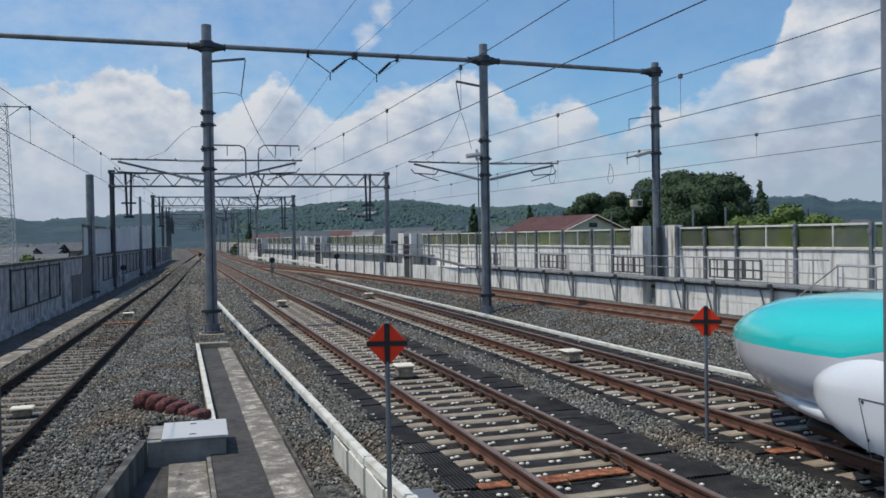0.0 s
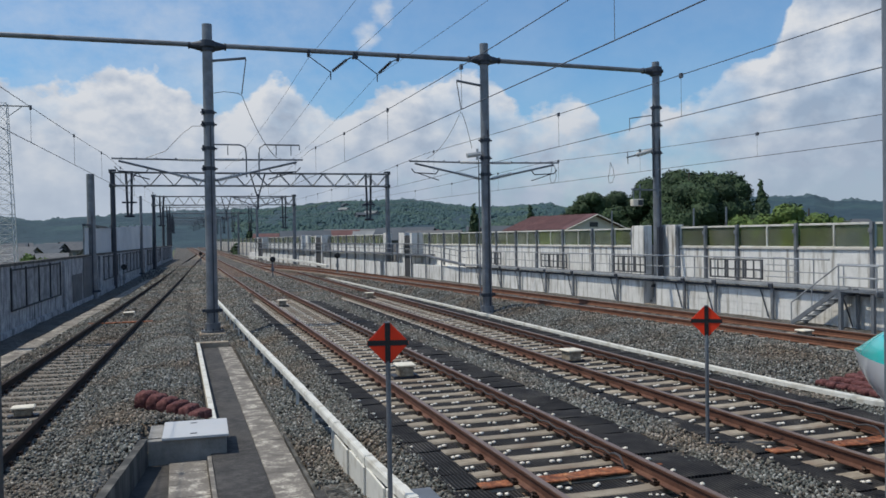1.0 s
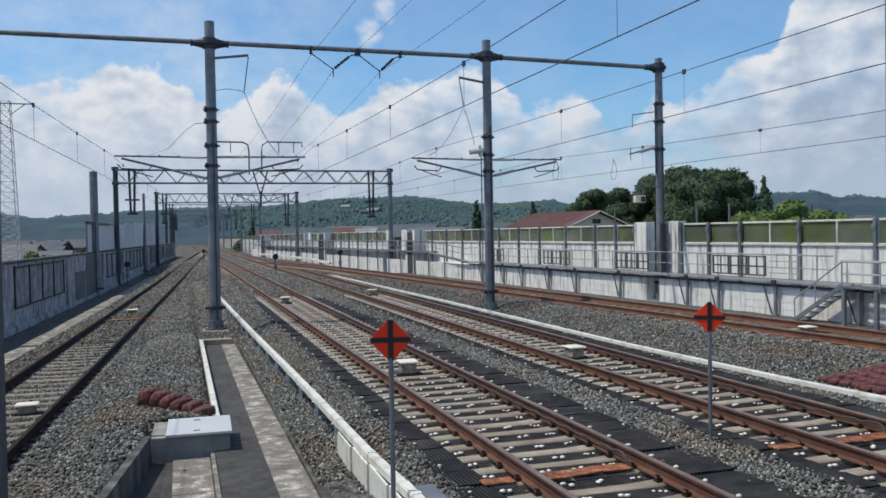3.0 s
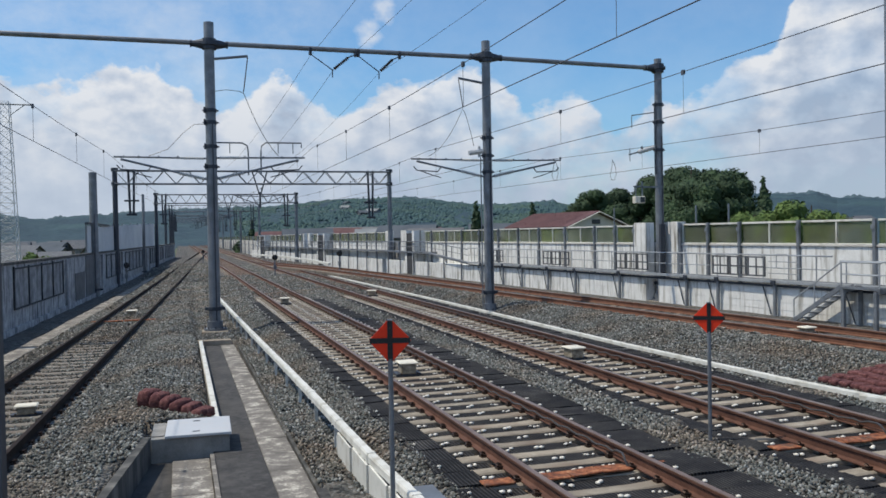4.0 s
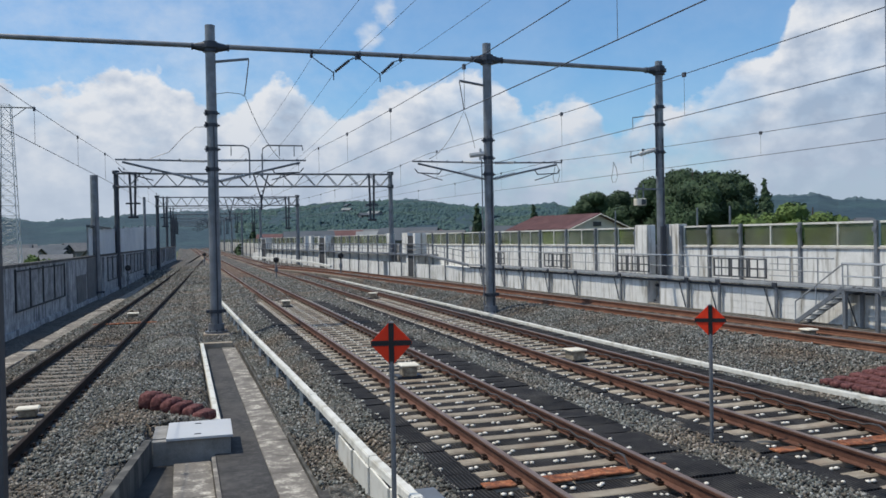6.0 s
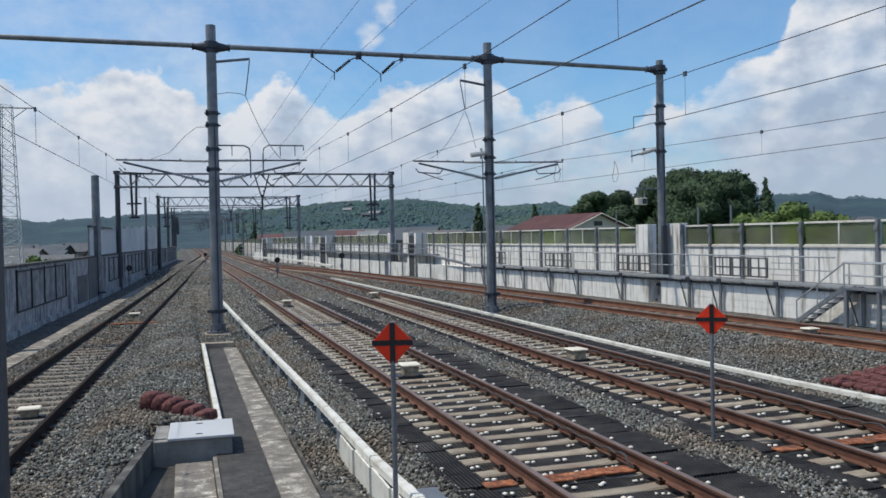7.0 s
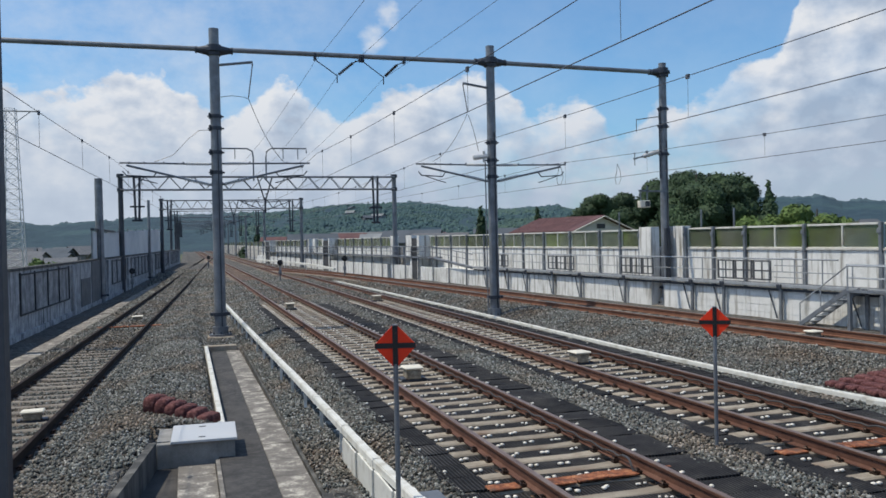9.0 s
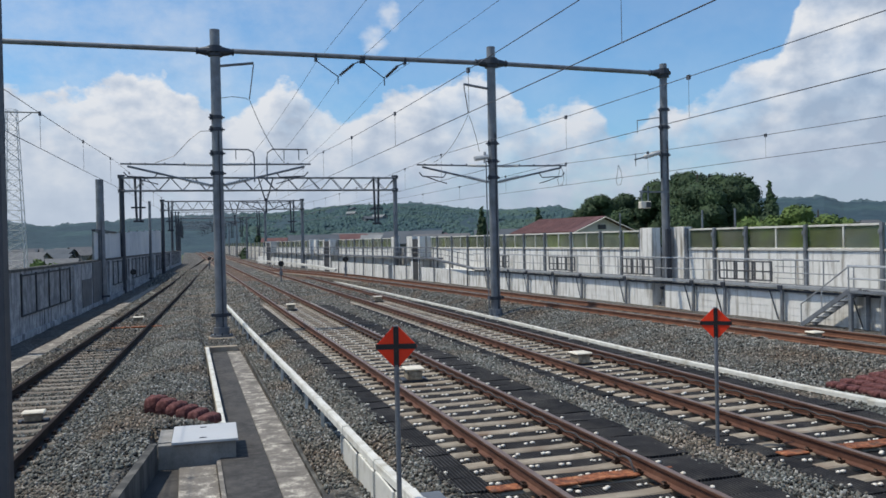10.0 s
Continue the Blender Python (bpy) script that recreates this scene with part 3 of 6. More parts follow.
def build_woods(count, a0, a1, r0, mat, label, seed):
    """Tree crowns all over the near hills, as one mesh of uneven clumps."""
    rng = np.random.default_rng(seed)
    ico = bmesh.new()
    bmesh.ops.create_icosphere(ico, subdivisions=1, radius=1.0)
    iv = np.array([v.co[:] for v in ico.verts])
    fc = np.array([[v.index for v in f.verts] for f in ico.faces])
    ico.free()
    V, F, k = [], [], 0
    while k < count:
        a, r = rng.uniform(a0, a1), r0 + (900 - r0) * rng.uniform(0, 1) ** 0.8
        if noise.noise((a * 0.7, r / 60, 2)) < -0.4:
            continue
        s = rng.uniform(0.55, 1.35) * (0.45 + 0.55 * r / 600) * (1.35 if rng.uniform() < 0.12 else 1.0)
        p = iv * (1 + 0.25 * rng.normal(size=(len(iv), 1))) * (s, s, s * rng.uniform(0.6, 1.2))
        V.append(p + (r * math.sin(radians(a)), r * math.cos(radians(a)), hill_z(a, r) + s * rng.uniform(-0.2, 0.3)))
        F.append(fc + k * len(iv))
        k += 1
    v, f = np.concatenate(V), np.concatenate(F)
    me = bpy.data.meshes.new("woods")
    me.vertices.add(len(v))
    me.vertices.foreach_set("co", v.astype(np.float32).ravel())
    me.loops.add(len(f) * 3)
    me.loops.foreach_set("vertex_index", f.astype(np.int32).ravel())
    me.polygons.add(len(f))
    me.polygons.foreach_set("loop_start", np.arange(0, len(f) * 3, 3, dtype=np.int32))
    me.update(calc_edges=True)
    me.polygons.foreach_set("use_smooth", [True] * len(f))
    me.materials.append(mat)
    tagged(new("woods", me), label, "woods", kind="stuff")


# ---- ballast ----
def build_bed():
    ys = [-14 + 0.5 * i for i in range(29)] + [0.4 * i + 0.5 for i in range(150)] + [60.5 + 1.5 * i for i in range(40)] + [120 + 8 * i for i in range(40)]
    us = np.linspace(0, 1, 220)
    verts, faces = [], []
    for y in ys:
        a, b = wall_l(min(y, 140)) - 0.1, wall_r(min(y, 120)) + 0.1
        for u in us:
            x = a + (b - a) * u
            w = 0.02 * noise.noise((x * 2.2, y * 2.2, 0)) + 0.03 * noise.noise((x * 0.6, y * 0.6, 4))
            z = bed(x, y) + w
            lo = 0.42 if y > 14.3 else -0.60 - 0.132 * max(0, 13.05 - y)
            if lo < x < 1.62 and y < 26.3:
                z = min(z, -0.62)
            verts.append((x, y, z))
    n = len(us)
    for j in range(len(ys) - 1):
        for i in range(n - 1):
            faces.append((j * n + i, j * n + i + 1, (j + 1) * n + i + 1, (j + 1) * n + i))
    ob = raw("ballast_bed", verts, faces, M_BALLAST, smooth=True)
    tagged(ob, "grey crushed-stone ballast bed under the tracks", "ballast", kind="structure")
    bm = bmesh.new()
    # the embankment body under the ballast
    vs = []
    for y in (-14, 60, 140, 460):
        yy = min(y, 130)
        vs.append([bm.verts.new(p) for p in ((wall_l(yy) - 4, y, -4.05), (wall_l(yy) - 0.2, y, -1.0), (wall_r(yy) + 0.2, y, -1.0), (wall_r(yy) + 4, y, -4.05))])
    for a, b in zip(vs, vs[1:]):
        for i in range(3):
            bm.faces.new((a[i], a[i + 1], b[i + 1], b[i]))
    bm.faces.new(vs[0])
    bm.faces.new(vs[-1][::-1])
    tagged(part("embankment", bm, M_GROUND), "grassy railway embankment", "embankment", kind="structure")


def stones(name, areas, seed, label):
    """Loose angular stones over the given (x0, x1, y0, y1, per square metre) areas, as one mesh."""
    rng = np.random.default_rng(seed)
    base = np.array([(1, 0, 0), (-1, 0, 0), (0, 1, 0), (0, -1, 0), (0, 0, 1), (0, 0, -1), (0.6, 0.6, 0.55), (-0.6, -0.6, 0.55)])
    tris = np.array([(4, 6, 2), (4, 2, 1), (4, 1, 7), (4, 7, 3), (4, 3, 0), (4, 0, 6), (6, 0, 2), (7, 1, 3), (5, 0, 3), (5, 3, 1), (5, 1, 2), (5, 2, 0)])
    V, F, k = [], [], 0
    for x0, x1, y0, y1, dens in areas:
        cnt = int((x1 - x0) * (y1 - y0) * dens)
        xs, ys2 = rng.uniform(x0, x1, cnt), rng.uniform(y0, y1, cnt)
        for x, y in zip(xs, ys2):
            if on_sleeper(x, y):
                continue
            sc = rng.uniform(0.017, 0.037) * (1 + max(0.0, y - 24) / 40) * np.array([1.0, rng.uniform(0.7, 1.2), rng.uniform(0.6, 0.95)])
            q = Euler(rng.uniform(0, 6.3, 3)).to_matrix()
            p = (base * (1 + rng.uniform(-0.28, 0.28, (8, 1))) * sc) @ np.array(q).T
            V.append(p + (x, y, bed(x, y) + rng.uniform(-0.005, 0.03)))
            F.append(tris + k)
            k += 8
    me = bpy.data.meshes.new(name)
    v, f = np.concatenate(V), np.concatenate(F)
    me.vertices.add(len(v))
    me.vertices.foreach_set("co", v.astype(np.float32).ravel())
    me.loops.add(len(f) * 3)
    me.loops.foreach_set("vertex_index", f.astype(np.int32).ravel())
    me.polygons.add(len(f))
    me.polygons.foreach_set("loop_start", np.arange(0, len(f) * 3, 3, dtype=np.int32))
    me.update(calc_edges=True)
    me.validate()
    me.materials.append(M_STONES)
    tagged(new(name, me), label, "ballast", kind="stuff")


def on_sleeper(x, y):
    if y < 14.4 and -0.60 - 0.132 * max(0, 13.05 - y) < x < 1.62:
        return True
    if y < 26.5 and 0.44 < x < 1.60 or y < 10.7 and 1.5 < x < 2.02:
        return True
    if abs(x - XA) < 1.55 or -1.5 < x - XB < 1.72:
        return y < 40 or min(abs(abs(x - XA) - 0.752), abs(abs(x - XB) - 0.752)) < 0.12
    if abs(x - xc(y)) < 1.25:
        return abs(((y - 6.0) / 0.6 + 0.5) % 1.0 - 0.5) < 0.24
    if abs(x - xd(y)) < 0.84:
        return abs(((y - 8.0) / 0.6 + 0.5) % 1.0 - 0.5) < 0.24
    return False


# ---- tracks ----
RAIL = [(-0.072, -0.174), (0.072, -0.174), (0.070, -0.160), (0.014, -0.142), (0.010, -0.055), (0.034, -0.040), (0.036, -0.012)]
HEAD = [(-0.036, -0.012), (0.036, -0.012), (0.033, -0.002), (0.026, 0.0), (-0.026, 0.0), (-0.033, -0.002)]


def sweep(name, prof, path, mat, parent, label=""):
    bm = bmesh.new()
    rings = []
    for i, p in enumerate(path):
        q, w = path[max(0, i - 1)], path[min(len(path) - 1, i + 1)]
        dx, dy = w[0] - q[0], w[1] - q[1]
        L = math.hypot(dx, dy)
        nx, ny = dy / L, -dx / L
        rings.append([bm.verts.new((p[0] + nx * a, p[1] + ny * a, p[2] + b)) for a, b in prof])
    n = len(prof)
    for q, w in zip(rings, rings[1:]):
        for k in range(n):
            bm.faces.new((q[k], q[(k + 1) % n], w[(k + 1) % n], w[k]))
    bm.faces.new(rings[0])
    bm.faces.new(rings[-1][::-1])
    bmesh.ops.recalc_face_normals(bm, faces=bm.faces)
    return part(name, bm, mat, parent, label)


def sleeper_mesh(mat):
    bm = bmesh.new()
    xs = [-1.2, -1.0, -0.78, -0.35, 0.35, 0.78, 1.0, 1.2]
    tz = [-0.185, -0.178, -0.176, -0.20, -0.20, -0.176, -0.178, -0.185]
    rings = []
    for x, z in zip(xs, tz):
        rings.append([bm.verts.new(p) for p in ((x, -0.14, -0.36), (x, 0.14, -0.36), (x, 0.112, z - 0.02), (x, 0.09, z), (x, -0.09, z), (x, -0.112, z - 0.02))])
    for q, w in zip(rings, rings[1:]):
        for k in range(6):
            bm.faces.new((q[k], w[k], w[(k + 1) % 6], q[(k + 1) % 6]))
    bm.faces.new(rings[0])
    bm.faces.new(rings[-1][::-1])
    bmesh.ops.recalc_face_normals(bm, faces=bm.faces)
    me = bpy.data.meshes.new("sleeper")
    bm.to_mesh(me)
    bm.free()
    me.materials.append(mat)
    return me


def clip_shape(bm, cx, y, cz, o):
    box(bm, cx - 0.035, y - 0.05, cz - 0.03, cx + 0.035, y + 0.05, cz - 0.005)
    tube(bm, [(cx - o * 0.05, y - 0.035, cz + 0.01), (cx - o * 0.01, y - 0.04, cz + 0.03), (cx + o * 0.03, y - 0.01, cz + 0.035), (cx + o * 0.03, y + 0.03, cz + 0.02), (cx - o * 0.04, y + 0.04, cz + 0.005)], 0.012, 4)
    rod(bm, (cx + o * 0.005, y, cz - 0.01), (cx + o * 0.005, y, cz + 0.045), 0.018, 0.014, 6)


def clip_mesh():
    bm = bmesh.new()
    clip_shape(bm, 0, 0, 0, 1)
    me = bpy.data.meshes.new("rail_clip")
    bm.to_mesh(me)
    bm.free()
    me.materials.append(M_CLIP)
    return me


CLIP = clip_mesh()
SLEEPER, SLEEPER_OLD = sleeper_mesh(M_SLEEPER), sleeper_mesh(M_SLEEPER_OLD)
MAIN_Y0 = 9.12  # the joint sleeper with the rusty plates on the inner main track


def track(name, label, xf, zf, y0, y1, pitch, first, rust, clips_to):
    th = thing(name, label, "track")
    ys = np.concatenate([np.arange(y0, 70, 2.0), np.arange(70, y1 + 1, 6.0)])
    for side in (-0.752, 0.752):
        path = [(xf(y) + side, y, zf(y)) for y in ys]
        r = sweep("rail", RAIL + [(-a, b) for a, b in RAIL[::-1][:5]], path, rust, th)
        sweep("running_surface", HEAD, path, M_RUST_D if rust is M_RUST_D else M_HEAD, r, "worn rail head")
    sl = []
    y = first
    while y < y1:
        sl.append(y)
        y += pitch
    for y in sl[:300]:
        o = new("sleeper", SLEEPER_OLD if rust is M_RUST_D else SLEEPER)
        o.parent = th
        h = (xf(y + 1) - xf(y - 1)) / 2
        o.matrix_basis = pose(xf(y), y, zf(y) + random.uniform(-0.008, 0.004), 0, 0, -math.degrees(math.atan(h)) + random.uniform(-0.4, 0.4))
    # spring clips beside each rail foot: single parts near by, joined further off
    rest, n = bmesh.new(), 0
    for y in sl:
        if y > clips_to:
            break
        for side in (-0.752, 0.752):
            for o in (-1, 1):
                cx, cz = xf(y) + side + o * 0.10, zf(y) - 0.155
                if y < 26 and n < 290:
                    ob = new("rail_clip", CLIP)
                    ob.parent = th
                    ob.matrix_basis = pose(cx, y, cz, 0, 0, 0 if o > 0 else 180)
                    n += 1
                else:
                    clip_shape(rest, cx, y, cz, o)
    part("rail_clip_rest", rest, M_CLIP, th)["kind"] = "stuff"
    return th, sl


def mats(th, xc0, sl, y_to, left, right):
    """Ribbed rubber mats between the sleepers and along both shoulders of a main track."""
    bays = [(a, b) for a, b in zip(sl, sl[1:]) if a < y_to]
    for x0, x1, strip in ((-0.64, 0.64, False), (-1.24, -0.86, False), (0.86, 1.02, False), (left, -1.20, True), (1.0, right, True)):
        shared = {}
        for i, (a, b) in enumerate(bays):
            g = b - a
            ln = g - 0.045 if strip else g - 0.17
            key = i % 3
            if key not in shared:
                bm = bmesh.new()
                nx, ny = 6, 4
                grid = []
                for j in range(ny + 1):
                    for k in range(nx + 1):
                        px, py = x0 + (x1 - x0) * k / nx, -ln / 2 + ln * j / ny
                        wv = 0.012
                        grid.append((px + (0.05 * noise.noise((py * 2, i, x0)) if strip and k in (0, nx) and abs(px) > 1.3 else 0), py, wv * noise.noise((px * 3 + i, py * 3, x0 * 5))))
                up = [bm.verts.new(p) for p in grid]
                dn = [bm.verts.new((p[0], p[1], p[2] - 0.03)) for p in grid]
                for j in range(ny):
                    for k in range(nx):
                        q = j * (nx + 1) + k
                        bm.faces.new((up[q], up[q + 1], up[q + nx + 2], up[q + nx + 1]))
                rim = [k for k in range(nx + 1)] + [j * (nx + 1) + nx for j in range(1, ny + 1)] + [ny * (nx + 1) + k for k in range(nx - 1, -1, -1)] + [j * (nx + 1) for j in range(ny - 1, 0, -1)]
                for p, q in zip(rim, rim[1:] + rim[:1]):
                    bm.faces.new((up[q], up[p], dn[p], dn[q]))
                me = bpy.data.meshes.new("rubber_mat")
                bm.to_mesh(me)
                bm.free()
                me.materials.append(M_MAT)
                shared[key] = me
            o = new("rubber_mat", shared[key])
            o.parent = th
            mid = (a + b) / 2
            zz = (-0.150 if x0 > 0 else -0.178) if strip else -0.215
            o.matrix_basis = pose(xc0, mid, zz + random.uniform(-0.006, 0.006), random.uniform(-1.1, 1.1), random.uniform(-0.35, 0.35), random.uniform(-0.8, 0.8))


def caps(th, xc0, sl, y_to, left, right):
    """Cream bolt caps that hold the mats, in pairs between the sleepers and on the shoulders."""
    verts, faces = [], []
    ico = bmesh.new()
    bmesh.ops.create_icosphere(ico, subdivisions=1, radius=1.0)
    iv = np.array([v.co[:] for v in ico.verts])
    fc = [[v.index for v in f.verts] for f in ico.faces]
    ico.free()
    rng = random.Random(5)

    def put(x, y, z, s=0.032):
        k = len(verts)
        verts.extend(map(tuple, iv * (s * rng.uniform(0.9, 1.5), s * rng.uniform(0.9, 1.3), s * 0.7) + (x, y, z)))
        faces.extend([[i + k for i in f] for f in fc])

    for i, (a, b) in enumerate(zip(sl, sl[1:])):
        if a > y_to:
            break
        m = (a + b) / 2
        for x in (-0.36, 0.06):
            for d in (-0.04, 0.04):
                put(xc0 + x + d + rng.uniform(-0.02, 0.02), m + rng.uniform(-0.05, 0.05), -0.20)
        for d in (-0.05, 0.0, 0.05):
            put(xc0 + 0.50 + d + rng.uniform(-0.02, 0.02), m + rng.uniform(-0.04, 0.04), -0.20, 0.022)
        for x, z in ((-1.10, -0.19), (1.06, -0.145)):
            for d in (-0.04, 0.04):
                put(xc0 + x + d, m + rng.uniform(-0.04, 0.04), z)
        if i % 2 == 0:
            for x in (left + 0.08, right - 0.08):
                put(xc0 + x, m + rng.uniform(-0.05, 0.05), -0.15, 0.024)
    raw("bolt_cap", verts, faces, M_CAP, th, smooth=True, kind="stuff")


def build_tracks():
    p = 0.577
    ta, sa = track("main_track_inner", "ballasted main track with brown rusty rails and concrete sleepers", lambda y: XA, lambda y: 0.0, -14, 420, p, MAIN_Y0 - 9 * p, M_RUST, 46)
    tb, sb = track("main_track_outer", "ballasted main track with brown rusty rails beside black mats", lambda y: XB, lambda y: 0.0, -14, 420, p, 9.25 - 9 * p, M_RUST, 46)
    tc2, sc2 = track("outer_loop_track", "curving loop track with orange-rusted rails beside the wall", xc, zc, -14, 94, 0.6, 6.0, M_RUST_C, 13)
    td, sd = track("inner_loop_track", "lightly used loop track with dark rails beside the old wall", xd, zd, -14, 172, 0.6, 8.0, M_RUST_D, 22)
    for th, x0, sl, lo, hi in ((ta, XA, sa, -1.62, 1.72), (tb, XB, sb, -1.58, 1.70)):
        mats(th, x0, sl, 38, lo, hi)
        caps(th, x0, sl, 40, lo, hi)
    for x in (-0.9, -0.3, 0.3, 0.9):
        part("joint_plate", boxes((xd(35.2) + x - 0.28, 35.05, zd(35) - 0.172, xd(35.2) + x + 0.28, 35.35, zd(35) - 0.13), bevel=0.006), M_RUSTPLATE, td, "orange rusted steel plate")
    # rusty joint plates and the bond cable ends
    for th, x0, y in ((ta, XA, MAIN_Y0), (tb, XB, 9.25)):
        for a, b in ((-0.60, -0.22), (-0.20, 0.20), (0.22, 0.62)):
            pl = part("joint_plate", boxes((a - (a + b) / 2, -0.13, -0.175, b - (a + b) / 2, 0.12, -0.150), bevel=0.006), M_RUSTPLATE, th, "orange rusted steel plate")
            pl.matrix_basis = pose(x0 + (a + b) / 2, y + random.uniform(-0.03, 0.03), 0.004, random.uniform(-2, 2), random.uniform(-2, 2), random.uniform(-6, 6))
        part("joint_plate", boxes((x0 - 1.28, y - 0.11, -0.175, x0 - 0.90, y + 0.10, -0.15), bevel=0.006), M_RUSTPLATE, th, "orange rusted steel plate")
        part("joint_plate", boxes((x0 + 0.92, y - 0.06, -0.17, x0 + 1.15, y + 0.10, -0.15), bevel=0.006), M_RUSTPLATE, th, "orange rusted steel plate")
        bm = bmesh.new()
        xr = x0 + 0.752
        tube(bm, [(xr - 0.060, yy, -0.098 + 0.016 * math.sin((yy - y) * 10.9)) for yy in np.arange(33, y + 0.5, -0.144)] + [(xr - 0.085, y + 0.40, -0.055), (xr - 0.105, y + 0.22, -0.045), (xr - 0.135, y + 0.12, -0.06), (xr - 0.155, y + 0.05, -0.10), (xr - 0.15, y, -0.16)], 0.015, 6)
        part("bond_cable", bm, M_CABLE, th, "dark cable clipped along the rail foot")


def track_box(name, x, y, z, w, d, h, label):
    """A white-lidded detector box between the rails."""
    th = thing(name, label, "track box", x, y, z, random.uniform(-3, 3), group="boxes between the rails")
    part("case", boxes((-w / 2 + 0.05, -d / 2 + 0.03, 0, w / 2 - 0.05, d / 2 - 0.03, h), bevel=0.015), M_BROWNBOX, th, "tarnished case")
    part("lid", boxes((-w / 2, -d / 2, h, w / 2, d / 2, h + 0.045), bevel=0.018), M_WHITE, th, "white lid")
    part("foot", boxes((-w / 2 - 0.06, -d / 2 + 0.05, -0.10, w / 2 + 0.06, d / 2 - 0.05, 0.012), bevel=0.008), M_DARKSTEEL, th)
    for s in (-1, 1):
        part("bolt", rods((((s * (w / 2 - 0.03)), -d / 2 + 0.01, 0.02), (s * (w / 2 - 0.03), -d / 2 - 0.03, 0.02), 0.018), seg=6), M_CLIP, th)


# ---- cable ducts, walkway ----
def duct(name, label, pts, ground, post_gap, r=0.056):
    th = thing(name, label, "cable duct")
    a = [(p[0], p[1], p[2]) for p in pts]
    prof = [(-r, -r), (r, -r), (r, r * 0.55), (r * 0.75, r), (-r * 0.75, r), (-r, r * 0.55)]
    for i, (p, q) in enumerate(zip(a, a[1:])):
        v = Vector(q) - Vector(p)
        e = v.normalized() * 0.006
        sweep("duct_length", prof, [tuple(Vector(p) + e), tuple(Vector(q) - e)], M_PIPE, th)
        if i:
            sweep("collar", [(u * 1.14, w * 1.14) for u, w in prof], [tuple(Vector(p) - e * 8), tuple(Vector(p) + e * 8)], M_PIPE, th)
    y = a[0][1] + 0.6
    while y < a[-1][1]:
        x = float(np.interp(y, [p[1] for p in a], [p[0] for p in a]))
        z = float(np.interp(y, [p[1] for p in a], [p[2] for p in a]))
        part("support", boxes((x - 0.03, y - 0.010, ground - 0.12, x + 0.03, y + 0.010, z - r - 0.012), (x - 0.07, y - 0.03, z - r - 0.014, x + 0.07, y + 0.03, z - r - 0.002)), M_PIPE, th, "pale support bracket")
        y += post_gap
    return th


def build_walkway():
    y0, y1 = -12, 26.1
    tagged(part("walkway", boxes((0.42, y0, -0.80, 1.10, y1, -0.50)), M_ASPHALT), "dark asphalt walkway between kerbs", "walkway", kind="structure")
    edge = thing("kerb_right", "row of worn pale concrete slabs along the walkway", "kerb", kind="structure")
    y = -2.0
    while y < y1 - 0.3:
        ln = 0.98
        o = part("slab", boxes((1.104, y, -0.8, 1.56 - 0.006 * max(0, y - 13), min(y + ln - 0.012, y1), -0.488 + random.uniform(-0.006, 0.006)), bevel=0.008), M_SLAB, edge)
        y += ln
    tagged(part("kerb_left", boxes((0.36, y0, -0.8, 0.416, 12.9, -0.47)), M_SLAB), "thin worn concrete kerb", "kerb", kind="structure")
    tagged(part("trim_white", boxes((0.48, 14.45, -0.8, 0.585, y1, -0.33), bevel=0.01), M_PIPE), "white painted kerb along the walkway", "kerb", kind="structure")
    tagged(part("trim_end", boxes((0.44, y1 + 0.004, -0.8, 1.42, y1 + 0.30, -0.34), bevel=0.015), M_SLEEPER), "pale concrete beam closing the walkway", "kerb", kind="structure")
    tagged(part("pad", boxes((1.565, -4, -0.8, 2.0, 10.6, -0.455), bevel=0.01), M_ASPHALT), "dark asphalt pad beside the slabs", "path", kind="structure")
    tagged(part("trim_edge", boxes((1.585, 10.64, -0.8, 1.64, y1, -0.475), bevel=0.006), M_KERB), "thin grey concrete edging beside the slabs", "kerb", kind="structure")
    # sunken slab path beside the asphalt
    low = thing("slab_path", "worn pale concrete slabs in a sunken path", "path", kind="structure")
    y = -2.0
    while y < 12.9:
        part("slab", boxes((-0.17, y, -0.8, 0.352, min(y + 0.6, 12.98) - 0.012, -0.54 + random.uniform(-0.006, 0.006)), bevel=0.008), M_SLAB, low)
        y += 0.6
    bm = bmesh.new()
    q = [bm.verts.new(p) for z in (-0.9, -0.20) for p in ((-0.58, 13.15, z), (-0.47, 13.15, z), (-1.07, 8.6, z), (-1.18, 8.6, z))]
    for f in ((3, 2, 1, 0), (4, 5, 6, 7), (0, 1, 5, 4), (1, 2, 6, 5), (2, 3, 7, 6), (3, 0, 4, 7)):
        bm.faces.new([q[i] for i in f])
    bmesh.ops.recalc_face_normals(bm, faces=bm.faces)
    tagged(part("retaining_kerb", bm, M_KERB), "concrete kerb holding back the ballast", "kerb", kind="structure")
    tagged(part("path_floor", boxes((-1.0, -12, -0.9, 0.42, 14.3, -0.61)), M_ASPHALT), "dark floor of the sunken path", "path", kind="structure")
    ch = thing("cable_chest", "grey concrete cable chest with a pale metal lid", "cable chest", 0.20, 13.68, -0.545, -1.5)
    part("chest", boxes((-0.66, -0.52, -0.08, 0.47, 0.52, 0.30), bevel=0.010), M_CHEST, ch)
    part("lid", boxes((-0.46, -0.58, 0.303, 0.50, 0.58, 0.345), bevel=0.006), M_LID, ch, "pale metal lid")
    part("shoulder", boxes((-0.66, -0.40, 0.304, -0.47, 0.50, 0.318)), M_CHEST, ch)
    for y in (-0.4, 0.35):
        part("lid_grip", boxes((-0.06, y - 0.02, 0.347, 0.04, y + 0.02, 0.352)), M_DARKSTEEL, ch)
